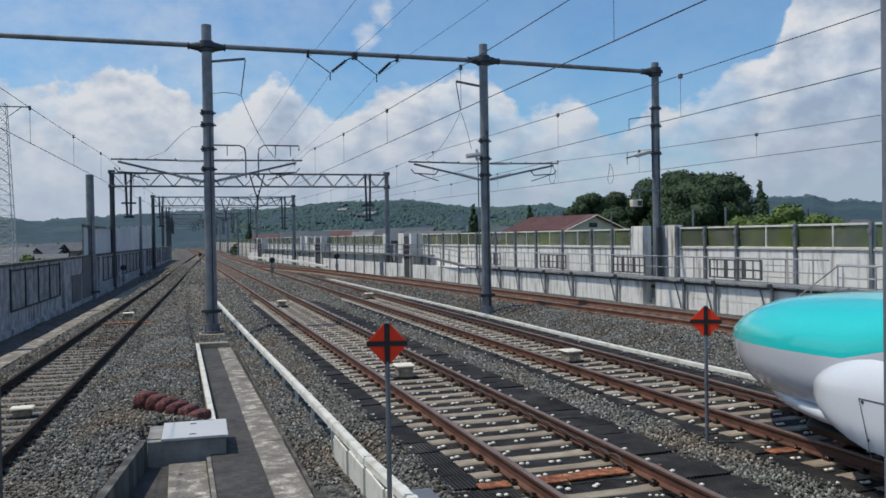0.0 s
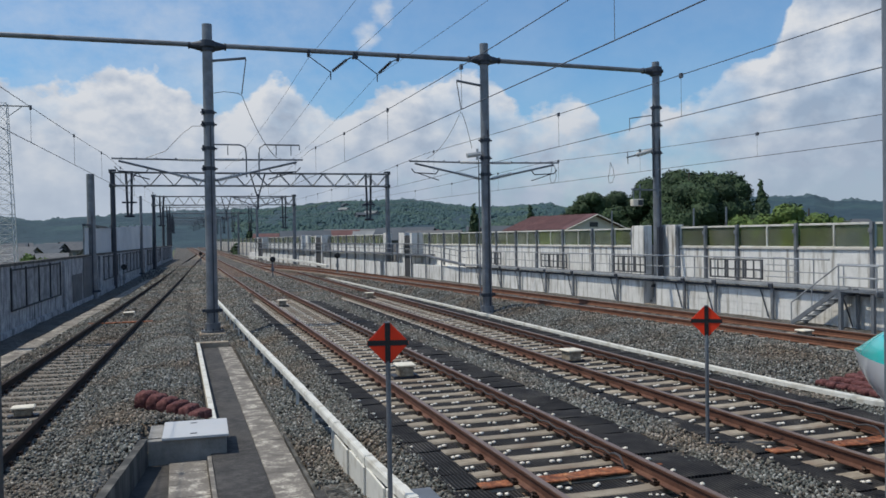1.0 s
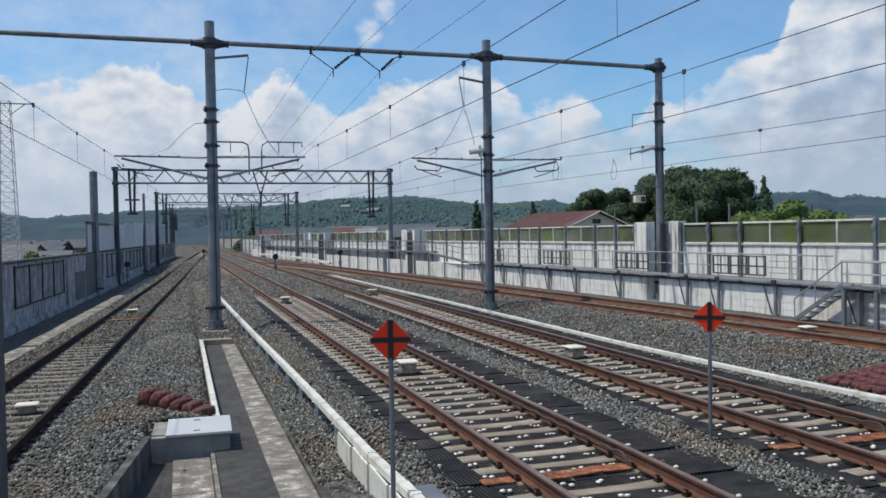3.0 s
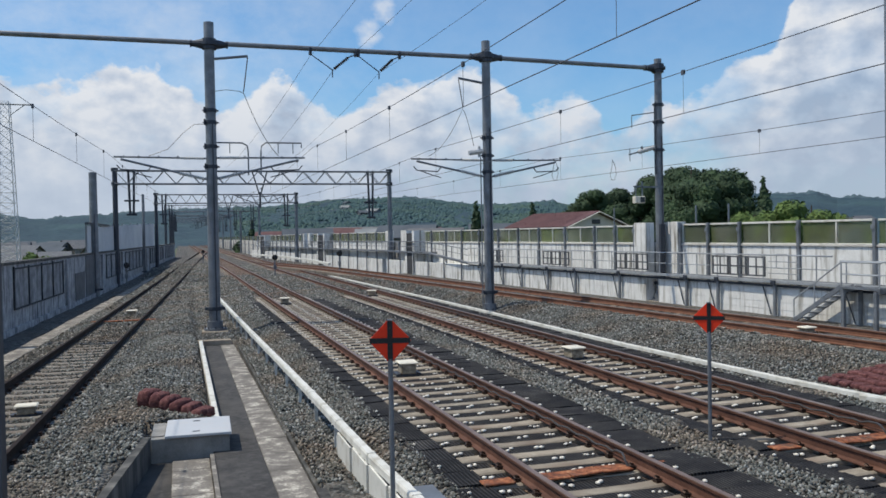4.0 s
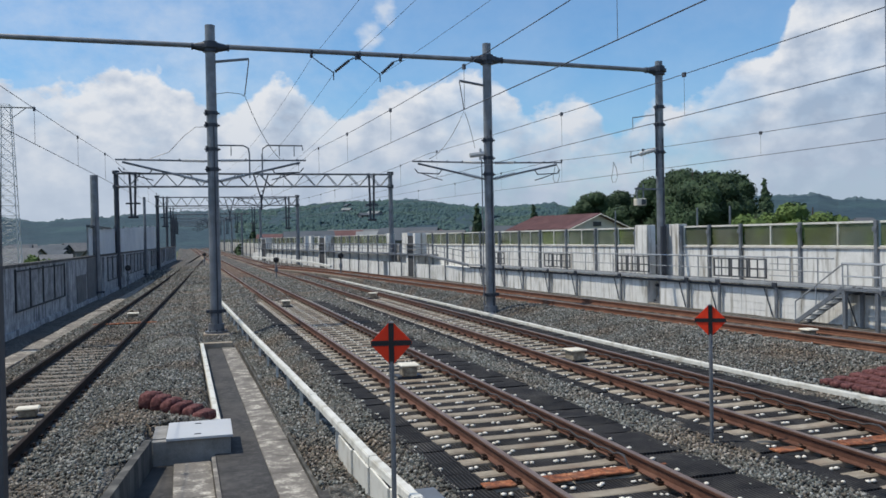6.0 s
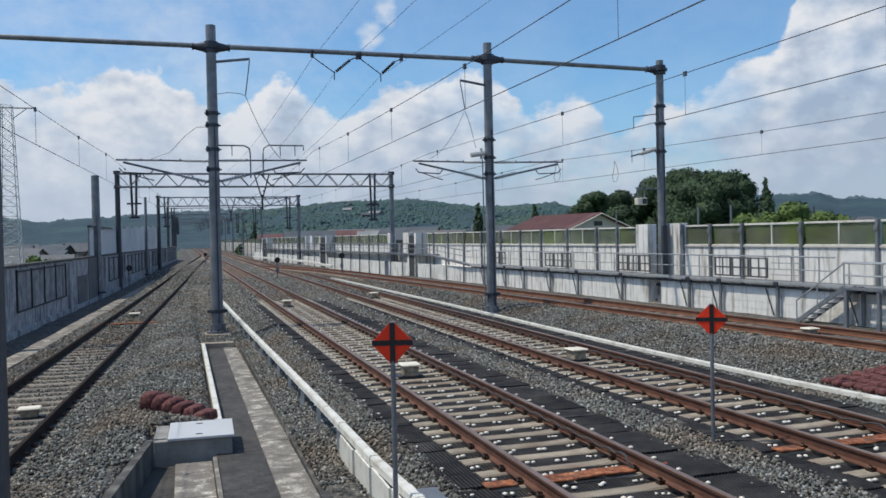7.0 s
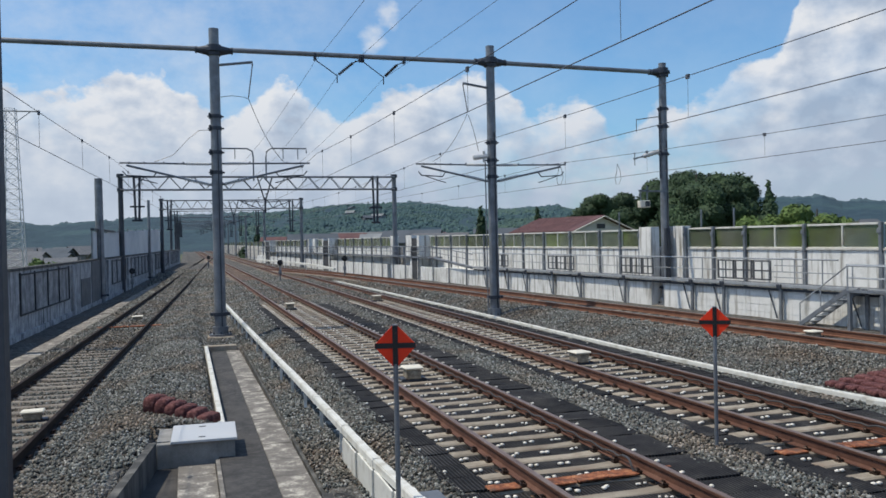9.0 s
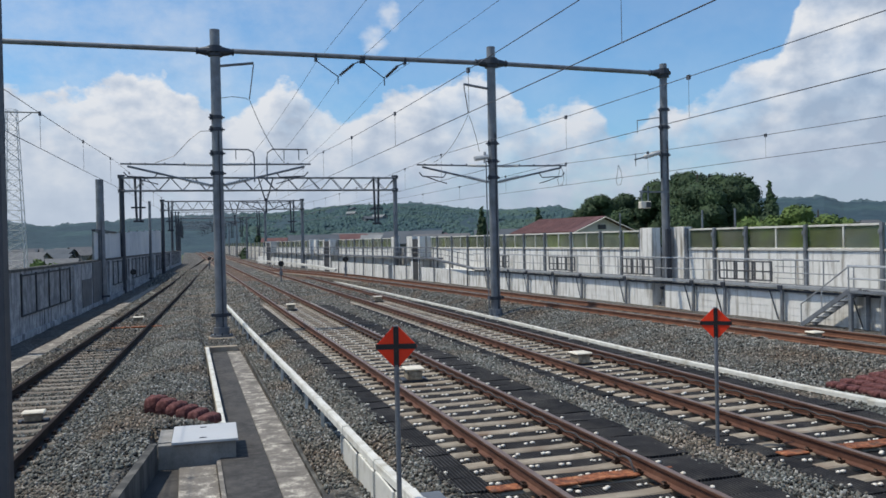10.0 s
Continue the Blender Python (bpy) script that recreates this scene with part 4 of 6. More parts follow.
    # sandbags against the chest
    for i in range(6):
        x, y = -0.56 + i * 0.175, 15.88 - i * 0.22
        sandbag(x, y, bed(x, y) + 0.045 - i * 0.016, 62 + random.uniform(-9, 9), 0.46, 0.27 - i * 0.012, 0.36 - i * 0.030)
    rng = random.Random(9)
    for i in range(30):
        r, c = divmod(i, 5)
        x, y = 11.35 + c * 0.27 + rng.uniform(-0.03, 0.03), 11.5 + r * 0.25 - c * 0.05
        sandbag(x, y, bed(x, y) + 0.0, rng.uniform(-15, 15), 0.30, 0.25, 0.13)


def sandbag(x, y, z, rz, ln, wd, ht):
    bm = bmesh.new()
    bmesh.ops.create_uvsphere(bm, u_segments=14, v_segments=9, radius=1.0)
    for v in bm.verts:
        c = v.co
        c.x, c.y = [math.copysign(abs(t) ** 0.34, t) for t in (c.x, c.y)]
        c.z = math.copysign(abs(c.z) ** 0.5, c.z)
        c.x *= ln / 2 * (1 + 0.06 * noise.noise((c.y * 2 + x, c.z, y)))
        c.y *= wd / 2 * (1 + 0.12 * noise.noise((c.x * 9 + x, c.z * 3, y)))
        c.z = max(-0.3, c.z) * ht * 0.62 * (1 + 0.22 * noise.noise((c.x * 9, c.y * 9 + x, y)) - 0.10 * abs(math.sin(c.x * 16)))
    ob = smoothed(part("sandbag", bm, M_BAG))
    ob.matrix_basis = pose(x, y, z + 0.03, 0, 0, rz)
    tagged(ob, "faded maroon sandbag lying on the ballast", "sandbag", group="sandbags")


def build_ducts():
    pts = [(2.30, 6.6, -0.02), (2.27, 8.4, -0.02), (2.19, 10.2, -0.02), (2.16, 12.2, -0.02), (2.12, 14.6, -0.02), (2.06, 17.7, -0.02), (1.92, 24.0, -0.02), (1.80, 31, -0.03), (1.69, 38.4, -0.05), (1.66, 46, -0.08)]
    th = duct("cable_duct", "white boxed cable duct raised on steel brackets", pts, -0.40, 1.75)
    # near end: closed white cabinet-like foot of the duct
    foot = thing("duct_cabinet", "white steel duct housing with side panels under the cable duct", "cable housing", 2.26, 8.0, -0.5)
    for i in range(6):
        y = -1.6 + i * 0.915
        part("side_panel", boxes((-0.09 - 0.030 * max(0, y + 0.4), y, 0, -0.06 - 0.030 * max(0, y + 0.4), y + 0.905, 0.425), bevel=0.005), M_PIPE, foot)
    part("back_panel", boxes((0.16, -1.6, 0, 0.19, 1.4, 0.37)), M_PIPE, foot)
    part("end_panel", boxes((-0.20, 3.87, 0, -0.06, 3.90, 0.37), bevel=0.006), M_PIPE, foot)
    part("tray", boxes((0.13, -1.4, 0.36, 0.40, 1.1, 0.40), bevel=0.01), M_GALV, foot, "pale steel cover tray")
    pts2 = [(11.38, 7.7, -0.12), (10.92, 11.0, -0.12), (10.70, 13.1, -0.12), (10.59, 15.7, -0.12), (10.48, 18.8, -0.12), (10.46, 21.9, -0.12), (10.48, 28.2, -0.12), (10.46, 32.7, -0.12), (10.37, 41.8, -0.12), (10.23, 53.6, -0.12), (10.15, 60.6, -0.12)]
    duct("cable_duct", "white boxed cable duct beside the outer main track", pts2, -0.3, 3.4, 0.045)
    pts3 = [(10.78, 11.4, -0.13), (11.5, 8.9, -0.08), (12.4, 6.4, 0.0)]
    duct("cable_duct", "white cable duct branching up the ballast bank", pts3, -0.3, 3.0, 0.05)
    pts4 = [(12.2, 72, 0.30), (11.8, 80, 0.45), (11.0, 92, 0.50), (9.9, 108, 0.45), (9.3, 118, 0.40)]
    duct("cable_duct", "white cable duct on the far side of the main line", pts4, -0.2, 4.0, 0.10)


# ---- signs and small signals ----
def diamond_sign(x, y, z0, zc, half, rz, label):
    th = thing("diamond_sign", label, "sign", x, y, z0, rz, group="diamond signs")
    h = zc - z0
    part("post", rods(((0, 0, 0), (0, 0, h - half * 0.9), 0.026), seg=12), M_GALV, th, "grey steel post")
    part("base_plate", boxes((-0.08, -0.08, -0.05, 0.08, 0.08, 0.010), bevel=0.004), M_GALV, th)
    bm = bmesh.new()
    t = 0.012
    pts = [(half, -half * 0.06), (half, half * 0.06), (half * 0.12, half * 0.98), (-half * 0.12, half * 0.98), (-half, half * 0.06), (-half, -half * 0.06), (-half * 0.12, -half), (half * 0.12, -half)]
    fr = [bm.verts.new((a, -t, h + b)) for a, b in pts]
    bk = [bm.verts.new((a, t, h + b)) for a, b in pts]
    bm.faces.new(fr)
    bm.faces.new(bk[::-1])
    for i in range(8):
        bm.faces.new((fr[(i + 1) % 8], fr[i], bk[i], bk[(i + 1) % 8]))
    bmesh.ops.recalc_face_normals(bm, faces=bm.faces)
    board = part("board", bm, M_RED, th, "red diamond board")
    w = half * 0.13
    part("cross_bar", boxes((-half * 0.99, -t - 0.006, h - w, half * 0.99, -t - 0.001, h + w)), M_BLACK, board, "black bar")
    part("cross_bar", boxes((-w, -t - 0.010, h - half * 0.98, w, -t - 0.0065, h + half * 0.97)), M_BLACK, board, "black bar")
    part("cap", boxes((-w, -0.03, h + half * 0.98, w, 0.03, h + half * 0.98 + 0.010)), M_GALV, board)
    for dz in (-0.6, -0.25, 0.25, 0.6):
        part("bolt", rods(((0, -t - 0.010, h + half * dz), (0, -t - 0.016, h + half * dz), 0.009), seg=6), M_CLIP, board)


def dwarf_signal(x, y, z, h):
    th = thing("dwarf_signal", "small black round signal lamp on a grey post", "signal", x, y, z, 10, group="dwarf signals")
    part("post", rods(((0, 0, 0), (0, 0, h), 0.05), seg=8), M_GALV, th)
    part("base", boxes((-0.18, -0.18, -0.1, 0.18, 0.18, 0.06), bevel=0.01), M_CONC, th)
    part("junction_box", boxes((-0.10, -0.12, h * 0.45, 0.10, 0.08, h * 0.68), bevel=0.01), M_GALV, th)
    hd = part("lamp_head", rods(((0, -0.12, h + 0.18), (0, 0.14, h + 0.18), 0.21, 0.18), seg=18), M_BLACK, th, "black lamp housing")
    part("hood", rods(((0, -0.30, h + 0.24), (0, -0.12, h + 0.20), 0.10), seg=12), M_BLACK, hd)


# ---- overhead line ----
def mast(x, y, z0, z1, r, label, group="overhead line masts", square=False):
    th = thing("line_mast", label, "mast", x, y, z0, 0, group)
    h = z1 - z0
    part("pole", rods(((0, 0, 0), (0, 0, h), r, r * 0.86), seg=20), M_GALV, th)
    part("foundation", boxes((-0.42, -0.42, -0.35, 0.42, 0.42, 0.03), bevel=0.03), M_SLEEPER, th, "pale concrete foundation")
    part("base_collar", rods(((0, 0, 0.03), (0, 0, 0.10), r * 2.0), ((0, 0, 0.10), (0, 0, 0.34), r * 1.35), seg=16), M_GALV, th)
    for k in range(8):
        a = k * math.pi / 4
        c, s = math.cos(a), math.sin(a)
        part("anchor_bolt", rods(((c * r * 1.7, s * r * 1.7, 0.10), (c * r * 1.7, s * r * 1.7, 0.17), 0.025), seg=6), M_DARKSTEEL, th)
    part("conduit", rods(((r * 0.25, -r * 1.12, 0.35), (r * 0.25, -r * 1.0, h * 0.68), 0.022), seg=6), M_DARKSTEEL, th, "dark cable conduit")
    for zz in (0.75,):
        bm = rods(((0, 0, zz - 0.06), (0, 0, zz + 0.06), r * 1.25), seg=16)
        box(bm, -r * 1.7, -r * 0.3, zz - 0.05, -r * 1.1, r * 0.3, zz + 0.05)
        box(bm, r * 1.1, -r * 0.3, zz - 0.05, r * 1.7, r * 0.3, zz + 0.05)
        part("clamp_band", bm, M_DARKSTEEL, th, "dark steel clamp band")
    return th


def beam_clamp(th, z, r, arms):
    bm = rods(((0, 0, z - 0.17), (0, 0, z + 0.17), r * 1.25), ((0, 0, z - 0.05), (0, 0, z + 0.05), r * 1.6), seg=16)
    for s in arms:
        rod(bm, (s * r * 0.9, 0, z), (s * (r + 0.38), 0, z), 0.18, 0.09, 12)
        rod(bm, (s * (r + 0.36), 0, z), (s * (r + 0.42), 0, z), 0.12, 0.12, 12)
    part("beam_clamp", bm, M_DARKSTEEL, th, "dark steel beam clamp")


def insulator(bm, p0, p1, r, discs):
    p0, p1 = Vector(p0), Vector(p1)
    rod(bm, p0, p1, r * 0.5, seg=8)
    for i in range(discs):
        a, b = p0.lerp(p1, (i + 0.3) / discs), p0.lerp(p1, (i + 0.75) / discs)
        rod(bm, a, b, r, r * 0.62, 10)
    return bm


def cantilever(th, side, reach, z_top, z_low, label="", hoop=True):
    """A hinged bracket that carries messenger and contact wire; coordinates from the mast's foot, side -1 or 1."""
    s = side
    g = part("top_tube", rods(((s * 0.15, 0, z_top), (s * reach, 0, z_top + 0.03), 0.030), seg=10), M_GALV, th)
    part("brace_tube", rods(((s * 0.15, 0, z_low), (s * (reach * 0.93), 0, z_top - 0.05), 0.036), seg=10), M_GALV, th)
    part("hinge_insulator", insulator(bmesh.new(), (s * 0.25, 0, z_low + 0.02), (s * 1.05, 0, z_low + 0.21), 0.075, 9), M_GREYINS, th, "pale grey ribbed insulator")
    part("hinge_insulator", insulator(bmesh.new(), (s * 0.25, 0, z_top), (s * 1.0, 0, z_top + 0.01), 0.065, 9), M_GREYINS, th, "pale grey ribbed insulator")
    bm = bmesh.new()
    zc2 = z_top - 0.40
    tube(bm, [(s * reach * 0.62, 0, z_top - 0.26), (s * reach * 0.66, 0, zc2 - 0.02), (s * reach * 0.93, 0, zc2 + 0.02), (s * reach * 0.97, 0, zc2 + 0.16)], 0.022, 6)
    tube(bm, [(s * reach * 0.90, 0, zc2 + 0.02), (s * reach * 0.72, 0, zc2 - 0.16), (s * reach * 0.62, 0, zc2 - 0.24)], 0.018, 6)
    part("steady_arm", bm, M_DARKSTEEL, th)
    bm = bmesh.new()
    for t in (0.35, 0.55, 0.75, 0.9):
        rod(bm, (s * reach * t, 0, z_top - 0.01), (s * reach * t, 0, z_top + 0.07), 0.025, seg=6)
    part("clips", bm, M_DARKSTEEL, th)


def wire(name, label, pts, r, parent=None, seg=4):
    bm = tube(bmesh.new(), pts, r, seg)
    ob = part(name, bm, M_WIRE, parent)
    if parent is None:
        tagged(ob, label, "wire")
    return ob


def sag(p, q, drop, n=14):
    p, q = Vector(p), Vector(q)
    return [tuple(p.lerp(q, i / n) - Vector((0, 0, drop * 4 * (i / n) * (1 - i / n)))) for i in range(n + 1)]


def catenary(label, stations, xf, zcon, zsup, drop, droppers=5.0, aux=None):
    """Messenger, contact wire and droppers over one track; stations: the y of the supports."""
    th = thing("overhead_line", label, "overhead line", group="overhead lines")
    for a, b in zip(stations, stations[1:]):
        pm = sag((xf(a), a, zsup(a)), (xf(b), b, zsup(b)), drop, 16)
        wire("messenger_wire", "", pm, 0.0075, th)
        wire("contact_wire", "", [(xf(y), y, zcon(y)) for y in np.linspace(a, b, 6)], 0.0075, th)
        n = max(2, int((b - a) / droppers))
        for i in range(n):
            bm = bmesh.new()
            t = (i + 0.78) / n
            y = a + (b - a) * t
            zm = zsup(a) * (1 - t) + zsup(b) * t - drop * 4 * t * (1 - t)
            rod(bm, (xf(y), y, zcon(y)), (xf(y), y, zm), 0.004, seg=4)
            box(bm, xf(y) - 0.02, y - 0.04, zm - 0.05, xf(y) + 0.02, y + 0.04, zm + 0.03)
            part("dropper", bm, M_WIRE, th)
    return th


def truss_gantry(y, xl, xr, z_top, depth, zb_l, zb_r, far):
    th = thing("portal_gantry", "grey steel lattice portal gantry across the tracks", "gantry", 0, y, 0, group="portal gantries")
    sg = 6 if far else 10
    for x, zb in ((xl, zb_l), (xr, zb_r)):
        p = part("post", rods(((x, 0, zb), (x, 0, z_top + 0.12), 0.20, 0.17), seg=sg + 2), M_DARKSTEEL if x == xl else M_GALV, th)
        if not far:
            part("post_cap", rods(((x, 0, z_top - 0.05), (x, 0, z_top + 0.2), 0.26), seg=10), M_DARKSTEEL, p)
            part("collar", rods(((x, 0, z_top - depth - 0.12), (x, 0, z_top - depth + 0.12), 0.25), seg=10), M_DARKSTEEL, p)
    bm = bmesh.new()
    n = 24
    dx = (xr - xl) / n
    for s in ((-0.25, 0.25) if not far else (0,)):
        rod(bm, (xl, s, z_top), (xr, s, z_top), 0.055, seg=6)
        rod(bm, (xl, s, z_top - depth), (xr, s, z_top - depth), 0.055, seg=6)
        for i in range(n):
            a, b = xl + dx * i, xl + dx * (i + 1)
            up = i % 2
            rod(bm, (a, s, z_top - depth * up), (b, s, z_top - depth * (1 - up)), 0.030, seg=5)
    part("lattice_beam", bm, M_GALV, th)
    # V-shaped drop post in the middle, box-shaped drop frames near both ends
    x, zl = xl + (xr - xl) * 0.505, z_top - depth
    dp = part("drop_post", rods(((x - 0.55, 0, z_top), (x - 0.06, 0, zl - 0.75), 0.05), ((x + 0.55, 0, z_top), (x + 0.06, 0, zl - 0.75), 0.05), ((x, 0, zl - 1.75), (x, 0, zl - 0.6), 0.08), seg=6), M_DARKSTEEL, th)
    for s in (-1, 1):
        part("bracket_arm", rods(((x, 0, zl - 0.95), (x + s * 1.9, 0, zl - 0.85), 0.03), ((x, 0, zl - 1.6), (x + s * 1.8, 0, zl - 0.9), 0.03), seg=5), M_DARKSTEEL, dp)
    for t, drop in ((0.055, 2.2), (0.925, 2.6)):
        x = xl + (xr - xl) * t
        bm = rods(((x - 0.20, 0, z_top + 0.1), (x - 0.12, 0, zl - drop), 0.085), ((x + 0.20, 0, z_top + 0.1), (x + 0.12, 0, zl - drop), 0.085), seg=6)
        rod(bm, (x - 0.5, 0, zl - drop * 0.55), (x + 0.5, 0, zl - drop * 0.55), 0.07, seg=5)
        rod(bm, (x - 0.35, 0, zl - drop), (x + 0.35, 0, zl - drop), 0.09, seg=5)
        part("drop_frame", bm, M_DARKSTEEL, th)
    return th


GY = 29.3


def build_overhead():
    m1 = mast(1.08, GY, -0.40, 9.87, 0.19, "tall grey tubular steel mast on a concrete foot")
    m2 = mast(10.87, GY, -0.22, 9.74, 0.18, "tall grey tubular steel mast behind the white duct")
    m3 = mast(18.36, GY + 0.52, -0.15, 9.52, 0.17, "tall grey steel mast set against the noise wall")
    m0 = mast(-6.8, GY, -1.0, 9.6, 0.19, "tall grey steel mast outside the old wall")
    for th, z0, arms in ((m0, -1.0, (1,)), (m1, -0.4, (-1, 1)), (m2, -0.22, (-1, 1)), (m3, -0.15, (-1,))):
        beam_clamp(th, 9.15 - z0, 0.19, arms)
    for a, b, za, zb in ((-6.8, 1.08, 9.19, 9.18), (1.08, 10.87, 9.18, 9.14), (10.87, 18.36, 9.14, 9.15)):
        bm = rods(((a + 0.5, GY, za), (b - 0.5, GY + (0.5 if b > 18 else 0), zb), 0.085), seg=12)
        tagged(part("cross_beam", bm, M_GALV), "long grey tubular steel beam between two masts", "beam", group="cross beams")
    # cantilevers on the two middle masts
    cantilever(m1, -1, 3.05, 5.76, 5.06)
    cantilever(m1, 1, 3.1, 5.78, 5.08)
    cantilever(m2, -1, 2.9, 5.60, 5.0)
    cantilever(m2, 1, 2.95, 5.60, 5.0)
    # hoops over the inner cantilever
    bm = bmesh.new()
    tube(bm, [(0.15, 0, 6.29), (1.0, 0, 6.29), (1.17, 0, 6.2), (1.20, 0, 6.0), (1.20, 0, 5.2)], 0.028, 6)
    tube(bm, [(1.62, 0, 5.2), (1.62, 0, 6.0), (1.65, 0, 6.2), (1.8, 0, 6.31), (2.99, 0, 6.31), (2.99, 0, 6.15)], 0.028, 6)
    for x in (0.6, 2.2, 2.7):
        rod(bm, (x, 0, 5.95), (x, 0, 6.3), 0.016, seg=5)
    part("hoop_frame", bm, M_GALV, m1)
    # short arms with hanging insulators near the top
    for th, z0, s, z, ln, zi in ((m1, -0.4, 1, 8.72, 1.25, 7.6), (m2, -0.22, -1, 8.26, 1.07, 7.3)):
        part("top_arm", rods(((s * 0.15, 0, z - z0 - 0.05), (s * ln, 0, z - z0 + 0.09), 0.045), seg=8), M_GALV, th)
        part("hanging_insulator", insulator(bmesh.new(), (s * ln, 0, z - z0 + 0.05), (s * (ln - 0.16), 0, zi - z0), 0.026, 12), M_PORCELAIN, th, "brown ribbed insulator")
    # clamp bands
    for th, z0, zs in ((m1, -0.4, (6.95, 6.55, 5.75, 5.08)), (m2, -0.22, (6.2, 5.55, 4.95)), (m3, -0.15, (7.7, 7.0, 5.9))):
        for z in zs:
            part("clamp_band", rods(((0, 0, z - z0 - 0.06), (0, 0, z - z0 + 0.06), 0.198), ((-0.26, 0, z - z0), (0.26, 0, z - z0), 0.028), ((-0.2, -0.12, z - z0 - 0.1), (-0.2, -0.12, z - z0 + 0.1), 0.03), seg=12), M_DARKSTEEL, th, "dark steel clamp band")
    part("line_switch", rods(((-0.35, -0.1, 6.1), (-0.35, -0.1, 5.7), 0.05), ((-0.75, -0.1, 5.85), (-0.22, -0.1, 5.92), 0.09), seg=8), M_GREYINS, m2, "pale grey switch with insulators")
    part("downpipe", rods(((-0.30, -0.1, 0.2), (-0.30, -0.1, 5.7), 0.022), seg=6), M_GALV, m2)
    part("line_insulator", insulator(rods(((-0.3, 0, 6.13), (-0.82, 0, 5.99), 0.085), seg=12), (-0.2, 0, 6.16), (-0.95, 0, 5.95), 0.105, 5), M_GREYINS, m3, "pale grey insulator")
    # dark upright box in the wall slot beside the mast
    part("side_column", boxes((-0.16, -0.34, -0.1, 0.04, -0.19, 3.1), bevel=0.01), M_DARKSTEEL, m3, "dark narrow column beside the mast")
    part("arm", rods(((-0.95, 0, 5.95), (-1.35, 0, 5.85), 0.03), ((-1.3, 0, 5.6), (-1.3, 0, 6.1), 0.015), seg=6), M_GALV, m3)
    part("top_arm", rods(((-0.15, 0, 7.55), (-1.2, 0, 7.40), 0.02), ((-1.2, 0, 7.40), (-1.2, 0, 6.9), 0.014), seg=6), M_GALV, m3)
    part("ladder_rail", rods(((-0.2, -0.05, 5.1), (-0.2, -0.05, 7.9), 0.03), seg=6), M_DARKSTEEL, m3)
    # V-shaped feeder hangers under the beam
    for x0, x1, xm in ((4.39, 6.07, 5.2), (6.07, 7.66, 6.85)):
        th = thing("feeder_hanger", "V-shaped feeder hanger with dark insulator under the beam", "insulator", 0, GY, 0, group="feeder hangers")
        part("link", rods(((x0, 0, 9.02), (xm, 0, 8.46), 0.018), seg=6), M_DARKSTEEL, th)
        part("insulator", insulator(bmesh.new(), (xm + 0.06, 0, 8.50), (x1 - 0.3, 0, 8.92), 0.065, 9), M_PORCELAIN, th)
        part("link", rods(((x1 - 0.3, 0, 8.92), (x1, 0, 9.05), 0.018), ((xm, 0, 8.5), (xm, 0, 8.2), 0.02), seg=6), M_DARKSTEEL, th)
        for x in (x0 + 0.05, x1 - 0.05):
            part("clamp", boxes((x - 0.04, -0.1, 8.96, x + 0.04, 0.1, 9.2), bevel=0.01), M_DARKSTEEL, th)
        wire("feeder_wire", "thin dark feeder wire high above the tracks", sag((xm, -14, 8.35), (xm, GY, 8.42), 0.45) + sag((xm, GY, 8.42), (xm - 0.6, 65, 7.4), 0.5)[1:], 0.007)
    wire("earth_wire", "thin dark earth wire above the gantries", sag((4.45, -14, 8.9), (4.39, GY, 8.85), 0.3) + sag((4.39, GY, 8.85), (3.4, 65, 7.9), 0.4)[1:], 0.007)
    # loose jumpers between masts and brackets
    wire("jumper_wire", "slack dark jumper wire", sag((2.16, GY, 7.6), (3.3, GY, 5.45), 0.25, 10), 0.010)
    wire("jumper_wire", "slack dark jumper wire", [(1.25, GY, 7.6), (1.6, GY, 7.66), (2.05, GY, 7.62), (2.16, GY, 7.55)], 0.010)
    wire("jumper_wire", "slack dark jumper wire", [(0.9, GY, 6.5), (0.55, GY, 6.48), (0.2, GY, 6.2), (-0.3, GY, 5.65), (-0.9, GY, 5.42)], 0.010)
    wire("jumper_wire", "slack dark jumper wire", sag((9.95, GY, 7.25), (8.6, GY, 5.5), 0.3, 10), 0.010)
    wire("jumper_wire", "slack dark jumper wire", sag((9.98, GY, 7.2), (10.35, GY, 5.9), -0.12, 8), 0.010)
    for x in (13.55, 16.0):
        wire("jumper_wire", "slack dark jumper wire", [(x, GY, 5.45), (x + 0.12, GY, 5.2), (x + 0.16, GY, 4.9), (x + 0.08, GY, 4.68), (x - 0.05, GY, 4.66), (x - 0.1, GY, 4.85), (x - 0.02, GY, 5.2), (x, GY, 5.45)], 0.010)
    ys = [-6.0, GY, 65.0, 97.0, 130.0, 163.0]
    catenary("copper-dark overhead wires above the inner main track", ys, lambda y: 4.45, lambda y: 4.72 + 0.0035 * min(y, 60), lambda y: 5.76, 0.30)
    catenary("copper-dark overhead wires above the outer main track", ys, lambda y: 8.55, lambda y: 4.76, lambda y: 5.68, 0.19)
    catenary("copper-dark overhead wires above the outer loop", ys[:4], lambda y: max(9.5, xc(y) - 0.35), lambda y: 4.60, lambda y: 5.42, 0.28)
    catenary("copper-dark overhead wires above the inner loop", ys[:5], lambda y: xd(y) + 0.3, lambda y: 4.65, lambda y: 5.48, 0.16)
